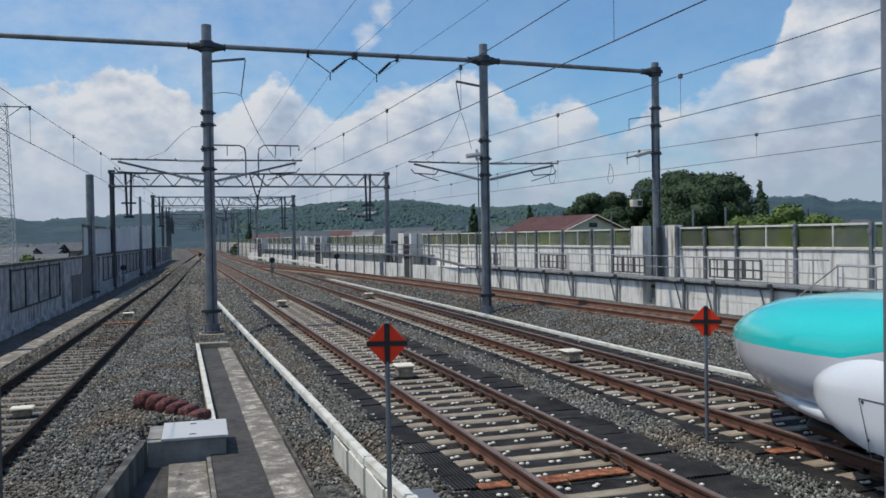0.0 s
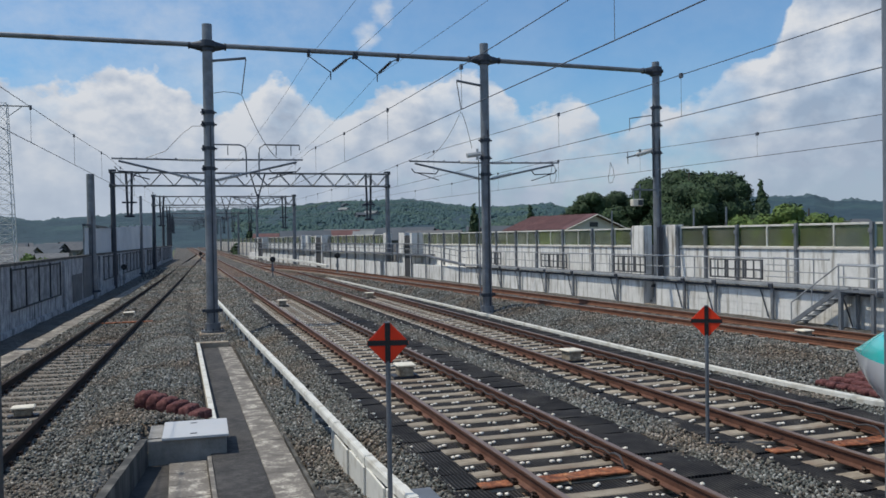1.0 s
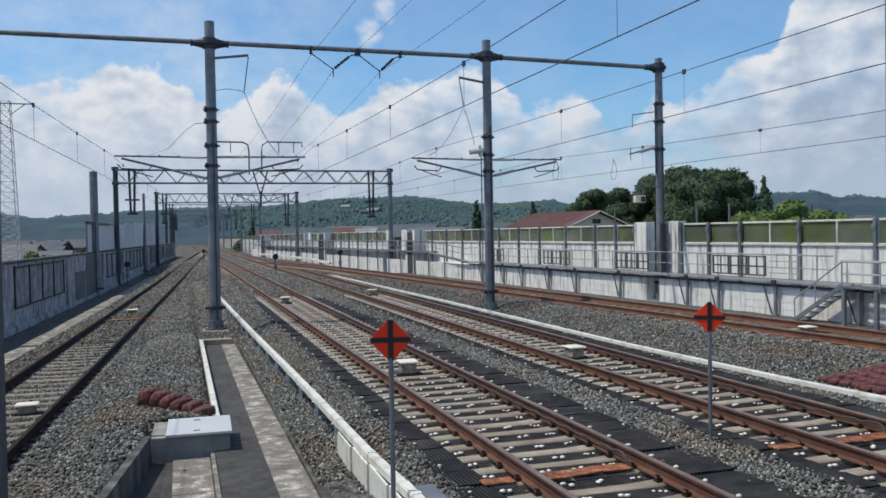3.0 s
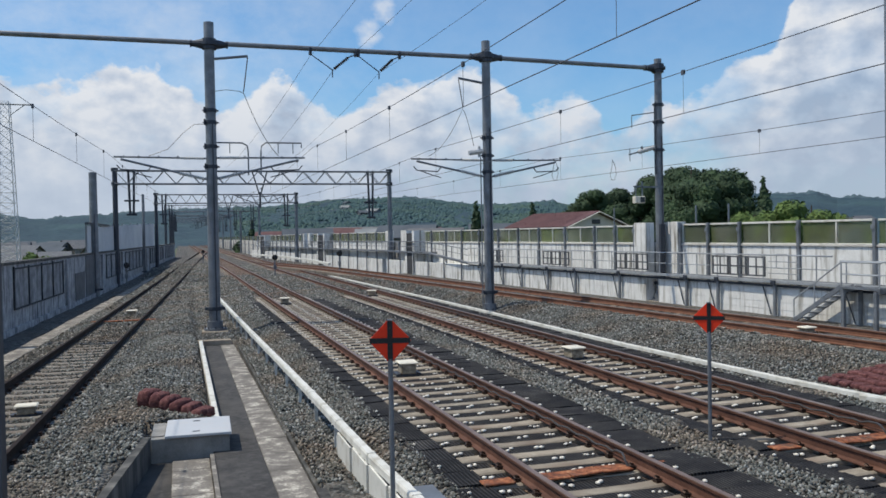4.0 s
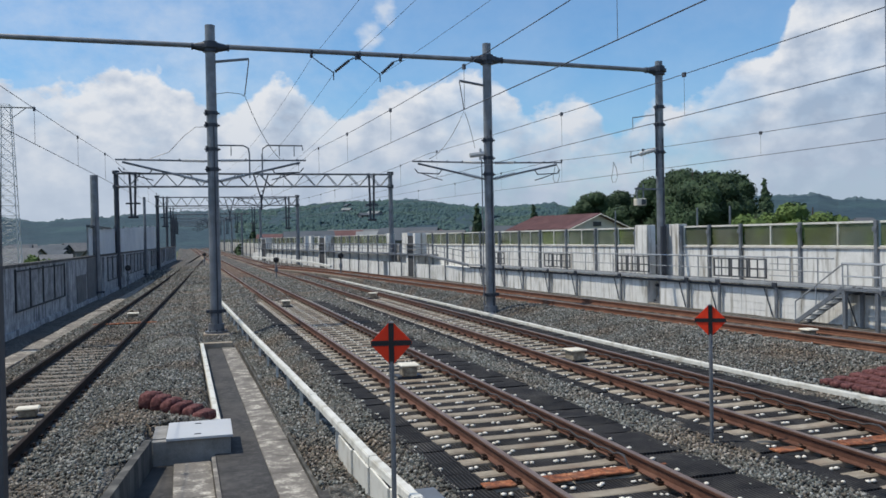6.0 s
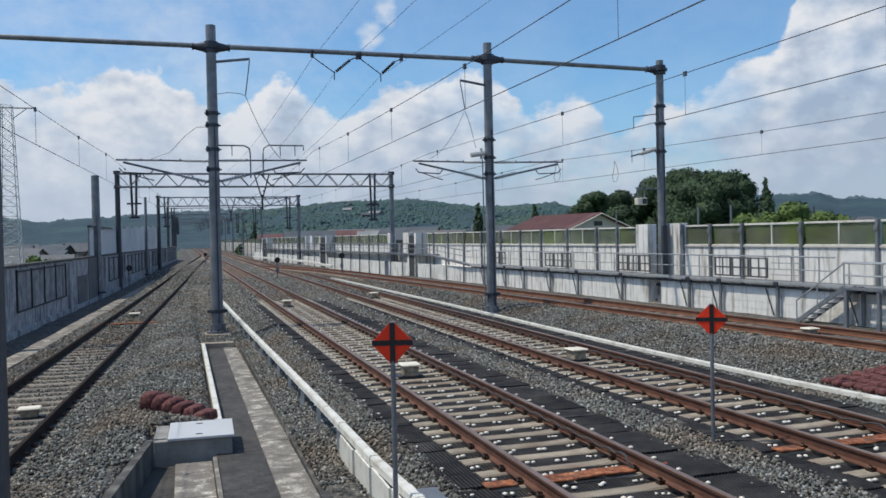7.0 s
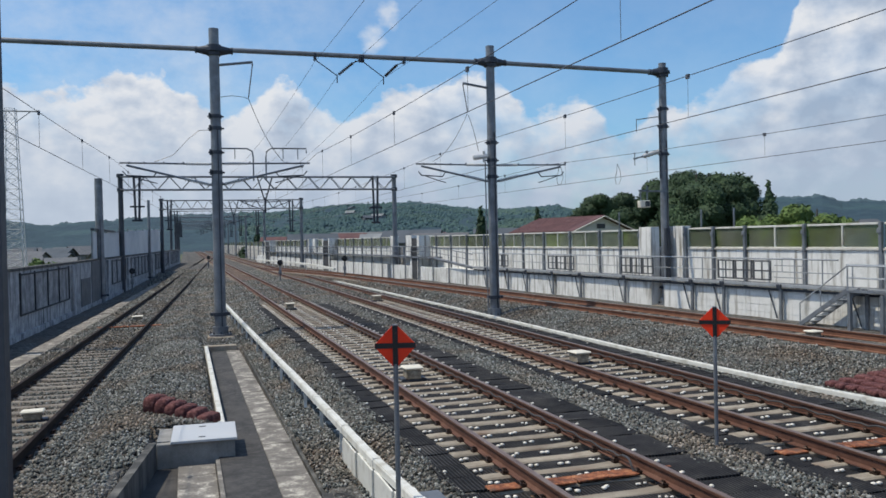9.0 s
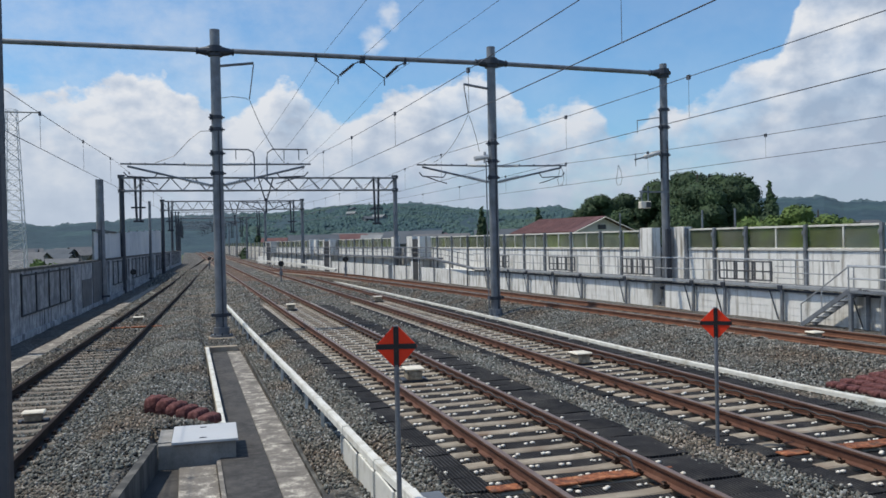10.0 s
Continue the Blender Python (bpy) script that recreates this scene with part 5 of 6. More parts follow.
    # lattice gantries in the distance
    for i, (y, xl, xr, zt) in enumerate(((65.0, -4.33, 15.86, 7.65), (97.0, -2.35, 12.75, 7.5), (131.0, -1.9, 11.6, 7.6), (163.0, -1.6, 11.0, 7.7), (196.0, -1.6, 11.0, 7.8), (230.0, -1.6, 11.0, 7.9), (265.0, -1.6, 11.0, 8.0))):
        truss_gantry(y, xl, xr, zt, 0.95, -1.0, -0.3, i > 1)
    th = mast(-4.87, 54.6, -1.0, 6.75, 0.26, "thick grey mast at the old wall")
    for x, y, zt in ((-3.1, 82, 8.0),):
        mast(x, y, -1.0, zt - 1.2, 0.14, "slim grey mast at the old wall")


# ---- walls ----
def build_wall_right():
    ang = math.degrees(math.atan(0.075))
    L = math.sqrt(1 + 0.075 ** 2)
    wl = thing("wall_right", "white concrete noise wall with misty panels on top", "noise wall", wall_r(0), 0, 0, ang, kind="structure")
    # along the wall: local y = distance * L, local x = depth away from the tracks
    bays = [8.8, 11.5, 14.3, 17.1, 19.9, 22.83, 25.59, 27.29, 28.9]
    after = [32.0, 33.5, 35.2, 37.9, 40.6, 43.0, 45.5, 48.2, 50.9, 53.6, 56.3, 59.0, 61.6]
    third = [66.6, 69.3, 72, 75, 78, 81, 84, 87, 90, 93]
    fourth = [98.5, 102, 105, 108, 111, 114, 117, 120, 123, 126, 129]

    def seg(y0, y1):
        return (y0 * L, y1 * L)

    runs = [(-14, 29.0), (31.95, 61.7), (66.5, 94), (97.4, 131)]
    for a, b in runs:
        y0, y1 = seg(a, b)
        part("upper_wall", boxes((0, y0, -1.0, 0.22, y1, 2.10)), M_WALL, wl)
        part("lower_wall", boxes((-0.74, y0, -1.0, -0.004, y1, 0.79)), M_WALL, wl)
        part("capping", boxes((-0.05, y0, 2.10, 0.27, y1, 2.16), bevel=0.008), M_CONC, wl)
    # recessed bays with concrete cheeks round the masts
    for a, b in ((29.0, 31.95), (61.7, 66.5), (94, 97.4)):
        y0, y1 = seg(a, b)
        part("cheek", boxes((-0.12, y0, -1.0, 0.30, y0 + 0.95, 3.02), bevel=0.01), M_WALL, wl)
        part("cheek", boxes((-0.12, y1 - 0.85, -1.0, 0.30, y1, 3.02), bevel=0.01), M_WALL, wl)
        slot = {29.0: (29.42, 30.25), 61.7: (64.5, 65.5), 94: (96.9, 97.2)}[a]
        part("lower_wall", boxes((-0.74, y0 + 0.002, -1.0, -0.125, slot[0] * L, 0.79)), M_WALL, wl)
        part("lower_wall", boxes((-0.74, slot[1] * L, -1.0, -0.125, y1 - 0.002, 0.79)), M_WALL, wl)
        # darker grey concrete paints the shade at the back of the recess
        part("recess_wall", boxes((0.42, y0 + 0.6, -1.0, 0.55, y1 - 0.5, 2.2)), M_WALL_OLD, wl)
    for ps in (bays, after, third, fourth):
        for i, y in enumerate(ps):
            part("panel_post", boxes((-0.10, y * L - 0.055, 0.3, 0.0, y * L + 0.055, 2.95), (-0.14, y * L - 0.075, 2.62, -0.10, y * L + 0.075, 2.75), bevel=0.006), M_GALV, wl, "grey steel post")
        for a, b in zip(ps, ps[1:]):
            y0, y1 = a * L + 0.075, b * L - 0.075
            part("pane", boxes((0.05, y0, 2.19, 0.075, y1, 2.87)), M_GLASSBAR, wl, "misty olive translucent panel")
            part("pane_rail", boxes((0.0, y0, 2.865, 0.11, y1, 2.93), bevel=0.006), M_PIPE, wl)
            part("pane_rail", boxes((0.0, y0, 2.162, 0.11, y1, 2.20), bevel=0.006), M_PIPE, wl)
            if b - a > 2.2:
                ym = (y0 + y1) / 2
                part("mullion", boxes((0.01, ym - 0.025, 2.2, 0.09, ym + 0.025, 2.865)), M_PIPE, wl)
    # niches with pale cheeks; a dark panel stands in for the shade inside
    for a, b in ((57.8, 59.8), (84.5, 87.5), (119, 123)):
        y0, y1 = seg(a, b)
        part("cheek", boxes((-0.80, y0, -1.0, 0.30, y0 + 0.40, 2.98)), M_WALL, wl)
        part("cheek", boxes((-0.80, y1 - 0.40, -1.0, 0.30, y1, 2.98)), M_WALL, wl)
        part("niche_door", boxes((-0.79, y0 + 0.405, -1.0, -0.75, y1 - 0.405, 2.8)), M_RIB, wl, "dark panel for the shaded niche")
    # block courses on the lower wall, as thin raised blocks
    bw, bh = 1.35, 0.30
    bm = bmesh.new()
    box(bm, -0.012, 0.012, 0.012, 0.0, bw - 0.012, bh * 0.82 - 0.010)
    block = bpy.data.meshes.new("block")
    bm.to_mesh(block)
    bm.free()
    block.materials.append(M_WALL)
    n = 0
    for r in range(4):
        y = 14.0
        while y < 62 and n < 300:
            if not (28.5 < y < 30.25):
                o = new("block", block)
                o.parent = wl
                o.matrix_basis = pose(-0.742, y * L, -0.20 + r * bh * 0.82)
                n += 1
            y += bw / L * 1.0
    # steel service walkway along the wall
    dk = thing("service_walkway", "grey steel service walkway with handrails along the wall", "walkway", deck_r(0), 0, 0, ang)
    y0, y1 = -10 * L, 48 * L
    part("deck_grating", boxes(*[(0.03 + 0.095 * k, y0, 0.97, 0.065 + 0.095 * k, y1, 1.0) for k in range(9)]), M_GALV, dk, "steel bar grating")
    part("edge_beam", boxes((-0.04, y0, 0.92, 0.02, y1, 1.03), bevel=0.008), M_GALV_PALE, dk)
    part("edge_beam", boxes((0.84, y0, 0.84, 0.885, y1, 0.965)), M_DARKSTEEL, dk)
    part("under_beam", boxes((0.06, y0, 0.80, 0.14, y1, 0.87)), M_DARKSTEEL, dk)
    for y in (14.0, 17.4, 19.6, 22.94, 25.68, 27.41, 31.85, 35.46, 38.09, 40.89, 43.12, 46.0):
        part("leg", boxes((-0.02, y * L - 0.05, -0.3, 0.06, y * L + 0.05, 0.86)), M_GALV, dk)
        part("bracket", boxes((-0.09, y * L - 0.10, 0.86, -0.042, y * L + 0.10, 1.02), bevel=0.008), M_DARKSTEEL, dk)
        part("brace", rods(((0.08, y * L + 0.25, -0.1), (0.08, y * L + 0.62, 0.82), 0.020), seg=6), M_DARKSTEEL, dk)
    part("handrail", rods(((0, 20.6 * L, 1.83), (0, 48 * L, 1.83), 0.026), seg=8), M_GALV_PALE, dk)
    part("mid_rail", rods(((0, 20.6 * L, 1.42), (0, 48 * L, 1.42), 0.018), seg=6), M_GALV_PALE, dk)
    part("handrail", rods(((0, y0, 1.70), (0, 20.3 * L, 1.70), 0.026), ((0, y0, 1.33), (0, 20.3 * L, 1.33), 0.018), seg=8), M_GALV_PALE, dk)
    y = 10.0
    while y < 48:
        part("baluster", rods(((0, y * L, 1.0), (0, y * L, 1.83 if y > 20.5 else 1.70), 0.02), seg=6), M_GALV_PALE, dk)
        y += 1.12
    fw = thing("wall_far", "white concrete noise wall continuing beside the main line", "noise wall", kind="structure")
    for k in range(22):
        y = 131 + 9 * k
        part("wall_panel", boxes((9.9 + 0.02 * k + 1.5, y, -1.0, 10.1 + 0.02 * k + 1.5, y + 8.9, 2.2)), M_CONC, fw)
        part("post", boxes((11.25 + 0.02 * k, y - 0.15, -0.5, 11.39 + 0.02 * k, y + 0.15, 2.9)), M_GALV, fw)
        part("pane", boxes((11.5 + 0.02 * k, y, 2.2, 11.53 + 0.02 * k, y + 8.9, 2.9)), M_GLASSBAR, fw)
        part("rail_strip", boxes((10.7, y, 1.5, 10.78, y + 8.9, 1.6), (10.7, y, 0.9, 10.78, y + 8.9, 0.95)), M_GALV, fw)
    # framed mesh gates on the handrail
    for a, b, cols in ((23.3, 25.95, 3), (29.75, 32.1, 3), (35.95, 38.5, 3), (43.0, 44.6, 2)):
        w = (b - a) / cols
        for c in range(cols):
            p, q = (a + c * w) * L, (a + (c + 1) * w) * L - 0.05
            bm = boxes((-0.06, p, 1.12, -0.02, p + 0.06, 1.78), (-0.06, q - 0.06, 1.12, -0.02, q, 1.78), (-0.06, p, 1.73, -0.02, q, 1.78), (-0.06, p, 1.12, -0.02, q, 1.17), (-0.055, p, 1.42, -0.025, q, 1.46), (-0.055, (p + q) / 2 - 0.022, 1.12, -0.025, (p + q) / 2 + 0.022, 1.78))
            part("guard_frame", bm, M_GUARD, dk, "dark grey framed guard panel")
    part("rail_frame", rods(((0, 21.9 * L, 1.62), (0, 23.2 * L, 1.62), 0.016), ((0, 21.9 * L, 1.24), (0, 23.2 * L, 1.24), 0.016), ((0, 22.85 * L, 1.42), (0, 22.85 * L, 1.86), 0.016), ((0, 22.85 * L, 1.86), (0, 22.4 * L, 1.86), 0.016), ((0, 21.9 * L, 1.0), (0, 21.9 * L, 1.83), 0.018), seg=6), M_GALV_PALE, dk, "bent grey tube frame")
    # far descending part of the walkway
    dk2 = thing("service_walkway", "grey steel service walkway descending along the wall", "walkway", deck_r(0), 0, 0, ang)
    part("ramp", rods(((0, 48 * L, 0.95), (0, 55 * L, 1.45), 0.09), ((0, 48 * L, 1.75), (0, 55 * L, 2.2), 0.03), ((0, 48 * L, 1.4), (0, 55 * L, 1.85), 0.02), seg=6), M_GALV, dk2)
    part("deck", boxes((0, 55 * L, 1.38, 0.8, 128 * L, 1.5)), M_GALV, dk2)
    part("handrail", rods(((0, 55 * L, 2.2), (0, 128 * L, 2.2), 0.035), ((0, 55 * L, 1.85), (0, 128 * L, 1.85), 0.025), seg=6), M_GALV, dk2)
    for k in range(54):
        y = 49 + k * 1.45
        zt = 1.75 + min(1, (y - 48) / 7) * 0.45
        part("baluster", rods(((0, y * L, zt - 0.8), (0, y * L, zt), 0.03), seg=5), M_GALV, dk2)
        if k % 2 == 0:
            part("leg", rods(((0.03, y * L, -0.3), (0.03, y * L, zt - 0.8), 0.05), seg=6), M_GALV, dk2)
    # stair
    st = thing("steel_stair", "grey steel stair from the service walkway to the track", "stair", deck_r(0), 0, 0, ang)
    a, b = Vector((-0.05, 21.55 * L, -0.12)), Vector((-0.05, 19.75 * L, 1.0))
    for dx in (-0.50, -0.02):
        o = Vector((dx, 0, 0))
        bm = bmesh.new()
        d = (b - a).normalized()
        n2 = Vector((0, -d.z, d.y)) * 0.065
        vs = [bm.verts.new(p + o + e) for e in (Vector((-0.02, 0, 0)), Vector((0.02, 0, 0))) for p in (a - n2, b - n2, b + n2, a + n2)]
        for f in ((0, 1, 2, 3), (7, 6, 5, 4), (0, 4, 5, 1), (1, 5, 6, 2), (2, 6, 7, 3), (3, 7, 4, 0)):
            bm.faces.new([vs[k] for k in f])
        part("stringer", bm, M_GALV, st)
        if dx > -0.1:
            continue
        part("stair_rail", rods((tuple(a + o + Vector((0, 0, 0.64))), tuple(b + o + Vector((0, 0, 0.70))), 0.022), (tuple(a + o), tuple(a + o + Vector((0, 0, 0.64))), 0.02), (tuple(a.lerp(b, 0.45) + o), tuple(a.lerp(b, 0.45) + o + Vector((0, 0, 0.66))), 0.02), (tuple(b + o), tuple(b + o + Vector((0, 0, 0.70))), 0.022), seg=8), M_GALV_PALE, st)
    for i in range(6):
        p = a.lerp(b, (i + 0.6) / 6.4)
        part("tread", boxes((p.x - 0.48, p.y - 0.12, p.z - 0.02, p.x - 0.04, p.y + 0.12, p.z + 0.015)), M_GALV_PALE, st)
    part("landing", boxes(*[(-0.62 + 0.11 * k, 18.4 * L, 0.95, -0.58 + 0.11 * k, 19.75 * L, 1.0) for k in range(6)], (-0.62, 18.4 * L, 0.86, -0.05, 18.46 * L, 0.95), (-0.62, 19.65 * L, 0.86, -0.05, 19.75 * L, 0.95)), M_GALV, st)
    for y in (18.5, 19.6):
        part("leg", boxes((-0.68, y * L - 0.05, -0.25, -0.58, y * L + 0.05, 0.92)), M_GALV, st)
    part("landing_rail", rods(((-0.56, 18.4 * L, 1.70), (-0.56, 19.75 * L, 1.70), 0.022), ((-0.56, 18.4 * L, 1.35), (-0.56, 19.75 * L, 1.35), 0.016), ((-0.56, 18.45 * L, 1.0), (-0.56, 18.45 * L, 1.7), 0.02), seg=8), M_GALV_PALE, st)


def build_wall_left():
    ang = -math.degrees(math.atan(0.05))
    L = math.sqrt(1 + 0.05 ** 2)
    wl = thing("wall_left", "old grey concrete parapet wall with dark panels and coping", "parapet wall", wall_l(0), 0, 0, ang, kind="structure")
    y0, y1 = -14.0, 138.0
    part("wall_body", boxes((-0.22, y0, -1.0, 0, y1, 1.86)), M_WALL_OLD, wl)
    part("coping", boxes((-0.27, y0, 1.86, 0.05, y1, 1.97), bevel=0.010), M_KERB, wl)
    part("plinth", boxes((0.0, y0, -1.0, 0.08, y1, -0.45), bevel=0.01), M_WALL_OLD, wl)
    for a, b, bays in ((4.0, 14.0, 4), (17.5, 27.6, 4), (34.5, 44.2, 4), (59.5, 66.8, 3), (70.4, 87.0, 6), (93.0, 110.0, 6), (116.0, 133.0, 6)):
        part("panel_back", boxes((0.0005, a, 0.22, 0.012, b, 1.74)), M_WALL_PANEL, wl, "dark stained wall panel")
        for k in range(bays + 1):
            yy = a + (b - a) * k / bays
            part("rib", boxes((0.003, yy - 0.045, 0.20, 0.065, yy + 0.045, 1.78), bevel=0.006), M_RIB, wl, "dark stained rib")
        for zz in (0.20, 1.70):
            part("rib_rail", boxes((0.003, a, zz - 0.03, 0.05, b, zz + 0.035)), M_RIB, wl)
    for a, b in ((14.6, 16.2), (28.4, 30.0), (44.9, 46.8), (57.2, 58.6), (68.0, 69.4), (88.5, 90.5), (111.5, 113.5)):
        part("pier", boxes((0.003, a, -1.0, 0.12, b, 1.80), bevel=0.010), M_WALL_OLD, wl)
    for a, b, zt in ((31.0, 32.6, 0.9), (47.7, 50.6, 1.0), (51.2, 56.6, 1.84), (90.8, 92.6, 1.84)):
        part("door_panel", boxes((0.003, a, -0.9, 0.03, b, zt), bevel=0.008), M_GUARD, wl, "dark stained door panel")
    # ledge between wall and loop track
    lg = thing("cable_trough", "row of pale concrete trough covers beside the loop track", "cable trough", wall_l(0) + 1.36, 0, 0, ang, kind="structure")
    y = 8.0
    while y < 90:
        part("cover", boxes((0, y, -1.0, 0.55, y + 0.985, -0.56 + random.uniform(-0.02, 0.02)), bevel=0.010), M_SLAB, lg)
        y += 1.0
    sc = thing("wind_screen", "pale grey translucent sheet screen on posts above the old wall", "screen", wall_l(0), 0, 0, ang)
    y = 53.0
    while y < 100:
        h = 3.55 + 0.02 * (y - 53)
        part("sheet", boxes((-0.16, y, 1.975, -0.12, y + 5.96, h)), M_SHEET, sc)
        part("screen_post", boxes((-0.24, y - 0.05, 1.975, -0.165, y + 0.05, h + 0.1)), M_GALV, sc)
        y += 6.0
    part("top_rail", boxes((-0.2, 52.6, 3.62, 0.0, 62, 3.74)), M_DARKSTEEL, sc)


# ---- train ----
def build_train():
    th = thing("bullet_train", "bullet train nose, teal above and white below, glossy", "train", XB, 11.72, 0)
    TOP = [(0, 1.125), (0.12, 1.175), (0.3, 1.25), (0.65, 1.42), (1.05, 1.60), (1.6, 1.765), (2.2, 1.855), (3, 1.92), (4.2, 2.03), (6, 2.4), (8, 3.1), (10.5, 3.55), (14, 3.65), (30, 3.65)]
    BOT = [(0, 1.09), (0.08, 0.92), (0.22, 0.77), (0.58, 0.55), (0.95, 0.42), (1.3, 0.36), (3, 0.36), (30, 0.3)]
    DIV = [(0, 1.11), (0.8, 1.14), (1.6, 1.165), (2.5, 1.21), (3.3, 1.24), (4.1, 1.28), (4.4, 1.38), (4.8, 1.46), (6, 1.6), (8, 2.2), (10, 2.7), (30, 2.7)]

    def hw(s):
        return 1.64 * (1 - math.exp(-((s / 1.70) ** 1.10)))

    ss_ = [0.0, 0.02, 0.05, 0.1, 0.17, 0.26, 0.38, 0.52, 0.7, 0.9, 1.1, 1.35, 1.6, 1.9, 2.25, 2.6, 3, 3.5, 4, 4.6, 5.2, 6, 7, 8, 9, 10, 12, 16, 20]

    def shell(name, mat, upper, label):
        n = 24
        verts, faces = [], []
        for s in ss_:
            w, zd2 = hw(s), lerp_table(DIV, s)
            ze = lerp_table(TOP if upper else BOT, s)
            e = 2 / 2.35 if upper else 2 / (2.0 + 1.2 * ss(0.3, 3.5, s))
            for k in range(n + 1):
                a = math.pi * k / n
                c, q = math.cos(a), math.sin(a)
                x = w * math.copysign(abs(c) ** e, c)
                if not upper:
                    x *= 1 - 0.10 * q
                verts.append((-x, -s, zd2 + (ze - zd2) * abs(q) ** e))
        for i in range(len(ss_) - 1):
            for k in range(n):
                q = i * (n + 1) + k
                f = (q, q + 1, q + n + 2, q + n + 1)
                faces.append(f if upper else f[::-1])
        ob = raw(name, verts, faces, mat, th, smooth=True)
        if label:
            tagged(ob, label)
        return ob

    shell("upper_shell", M_TEAL, True, "glossy teal upper body")
    lower = shell("lower_shell", M_TRAINWHITE, False, "glossy white lower body")
    # bulging bogie fairing on both sides
    for sgn in (-1, 1):
        verts, faces = [], []
        nu, nv = 22, 12
        for i in range(nu + 1):
            u = i / nu
            s = 3.22 + 5.53 * u
            b = ss(0, 0.16, u) ** 0.55
            for j in range(nv + 1):
                v = j / nv
                z = 0.35 + (0.96 + 0.47 * ss(0.0, 0.26, u) ** 0.6 - 0.35) * v
                roll = 1 - abs(2 * v - 1.0) ** (2.1 if v > 0.5 else 4.5) * (1.0 if v > 0.5 else 0.35)
                w = hw(s) * 0.86 + (1.70 - hw(s) * 0.86) * b * max(0, roll) ** 0.5
                zlow = 0.36 * (1 - ss(0.0, 0.26, u)) * (1 - v)
                verts.append((sgn * w, -s, z + zlow))
        for i in range(nu):
            for j in range(nv):
                q = i * (nv + 1) + j
                f = (q, q + 1, q + nv + 2, q + nv + 1)
                faces.append(f if sgn > 0 else f[::-1])
        fr = raw("fairing", verts, faces, M_TRAINWHITE, th, smooth=True)
        tagged(fr, "white bulging bogie fairing")
        bm = bmesh.new()
        X = sgn * 1.703
        for p, q in (((X, -4.45, 0.92), (X, -5.25, 0.92)), ((X, -4.45, 0.92), (X, -4.62, 0.30)), ((X, -5.25, 0.92), (X, -5.25, 0.30))):
            rod(bm, p, q, 0.006, seg=4)
        part("hatch_seam", bm, M_DARKSTEEL, fr)
        for y, z in ((-4.50, 0.89), (-5.2, 0.89), (-4.58, 0.50)):
            part("hatch_bolt", rods(((X, y, z), (X + sgn * 0.008, y, z), 0.018), seg=8), M_DARKSTEEL, fr)
    # plough lip round the chin
    bm = bmesh.new()
    rings = []
    for i in range(25):
        a = math.pi * i / 24
        c, q = math.cos(a), math.sin(a)
        s = 3.9 - 2.65 * q ** 0.75
        w = 0.95 * hw(max(0.0, s - 0.85)) * min(1.0, abs(c) / 0.30)
        x = -math.copysign(w, c)
        up = 0.10 * abs(c)
        rings.append([bm.verts.new(p) for p in ((x * 0.95, -s - 0.06, 0.50 + up), (x * 1.02, -s, 0.41 + up), (x * 1.0, -s - 0.02, 0.36 + up * 0.5), (x * 0.86, -s - 0.12, 0.38))])
    for q, w in zip(rings, rings[1:]):
        for k in range(4):
            bm.faces.new((q[k], w[k], w[(k + 1) % 4], q[(k + 1) % 4]))
    bmesh.ops.recalc_face_normals(bm, faces=bm.faces)
    smoothed(part("plough_lip", bm, M_TRAINWHITE, th, "white plough lip"))
    part("underframe", boxes((-1.20, -20, 0.16, 1.20, -4.4, 0.50), bevel=0.05), M_BLACK, th, "dark underframe")
    # black block added to fill the dark area under the nose
    part("plough_guard", boxes((-1.02, -4.38, 0.13, 1.02, -2.75, 0.37), bevel=0.11), M_BLACK, th, "black block under the nose")
    for s in (5.2, 7.7):
        ax = part("wheelset", rods(((-0.9, -s, 0.43), (0.9, -s, 0.43), 0.09), seg=10), M_DARKSTEEL, th)
        for x in (-0.75, 0.75):
            part("wheel", rods(((x - 0.065, -s, 0.43), (x + 0.065, -s, 0.43), 0.43), seg=24), M_DARKSTEEL, ax)
    for sgn in (-1, 1):
        part("skirt_panel", boxes((sgn * 1.62 - 0.03, -20, 0.22, sgn * 1.62 + 0.03, -8.76, 2.6)), M_TRAINWHITE, th)
    part("rear_bulkhead", boxes((-1.55, -20.05, 0.3, 1.55, -20.0, 3.5)), M_TRAINWHITE, th)
    return th


# ---- far things ----
def leaf_cloud(rng, blobs, count, size):
    """Small folded leaf clumps scattered over the skins of ellipsoid clumps."""
    V, F = [], []
    wts = np.array([b[3] * b[4] for b in blobs])
    idx = rng.choice(len(blobs), count, p=wts / wts.sum())
    for k in idx:
        cx, cy, cz, rx, rz = blobs[k]
        d = rng.normal(size=3)
        d /= np.linalg.norm(d)
        rad = rng.uniform(0.78, 1.08)
        p = np.array([cx, cy, cz]) + d * rad * (rx, rx, rz)
        t = np.cross(d + rng.normal(size=3) * 0.5, rng.normal(size=3))
        t /= np.linalg.norm(t) + 1e-6
        b = np.cross(d, t)
        b /= np.linalg.norm(b) + 1e-6
        s = size * rng.uniform(0.6, 1.4)
        q = len(V)
        V += [tuple(p - t * s), tuple(p - b * s * 0.7 + d * s * 0.2), tuple(p + t * s), tuple(p + b * s * 0.7 + d * s * 0.2)]
        F += [(q, q + 1, q + 2), (q, q + 2, q + 3)]
    return V, F


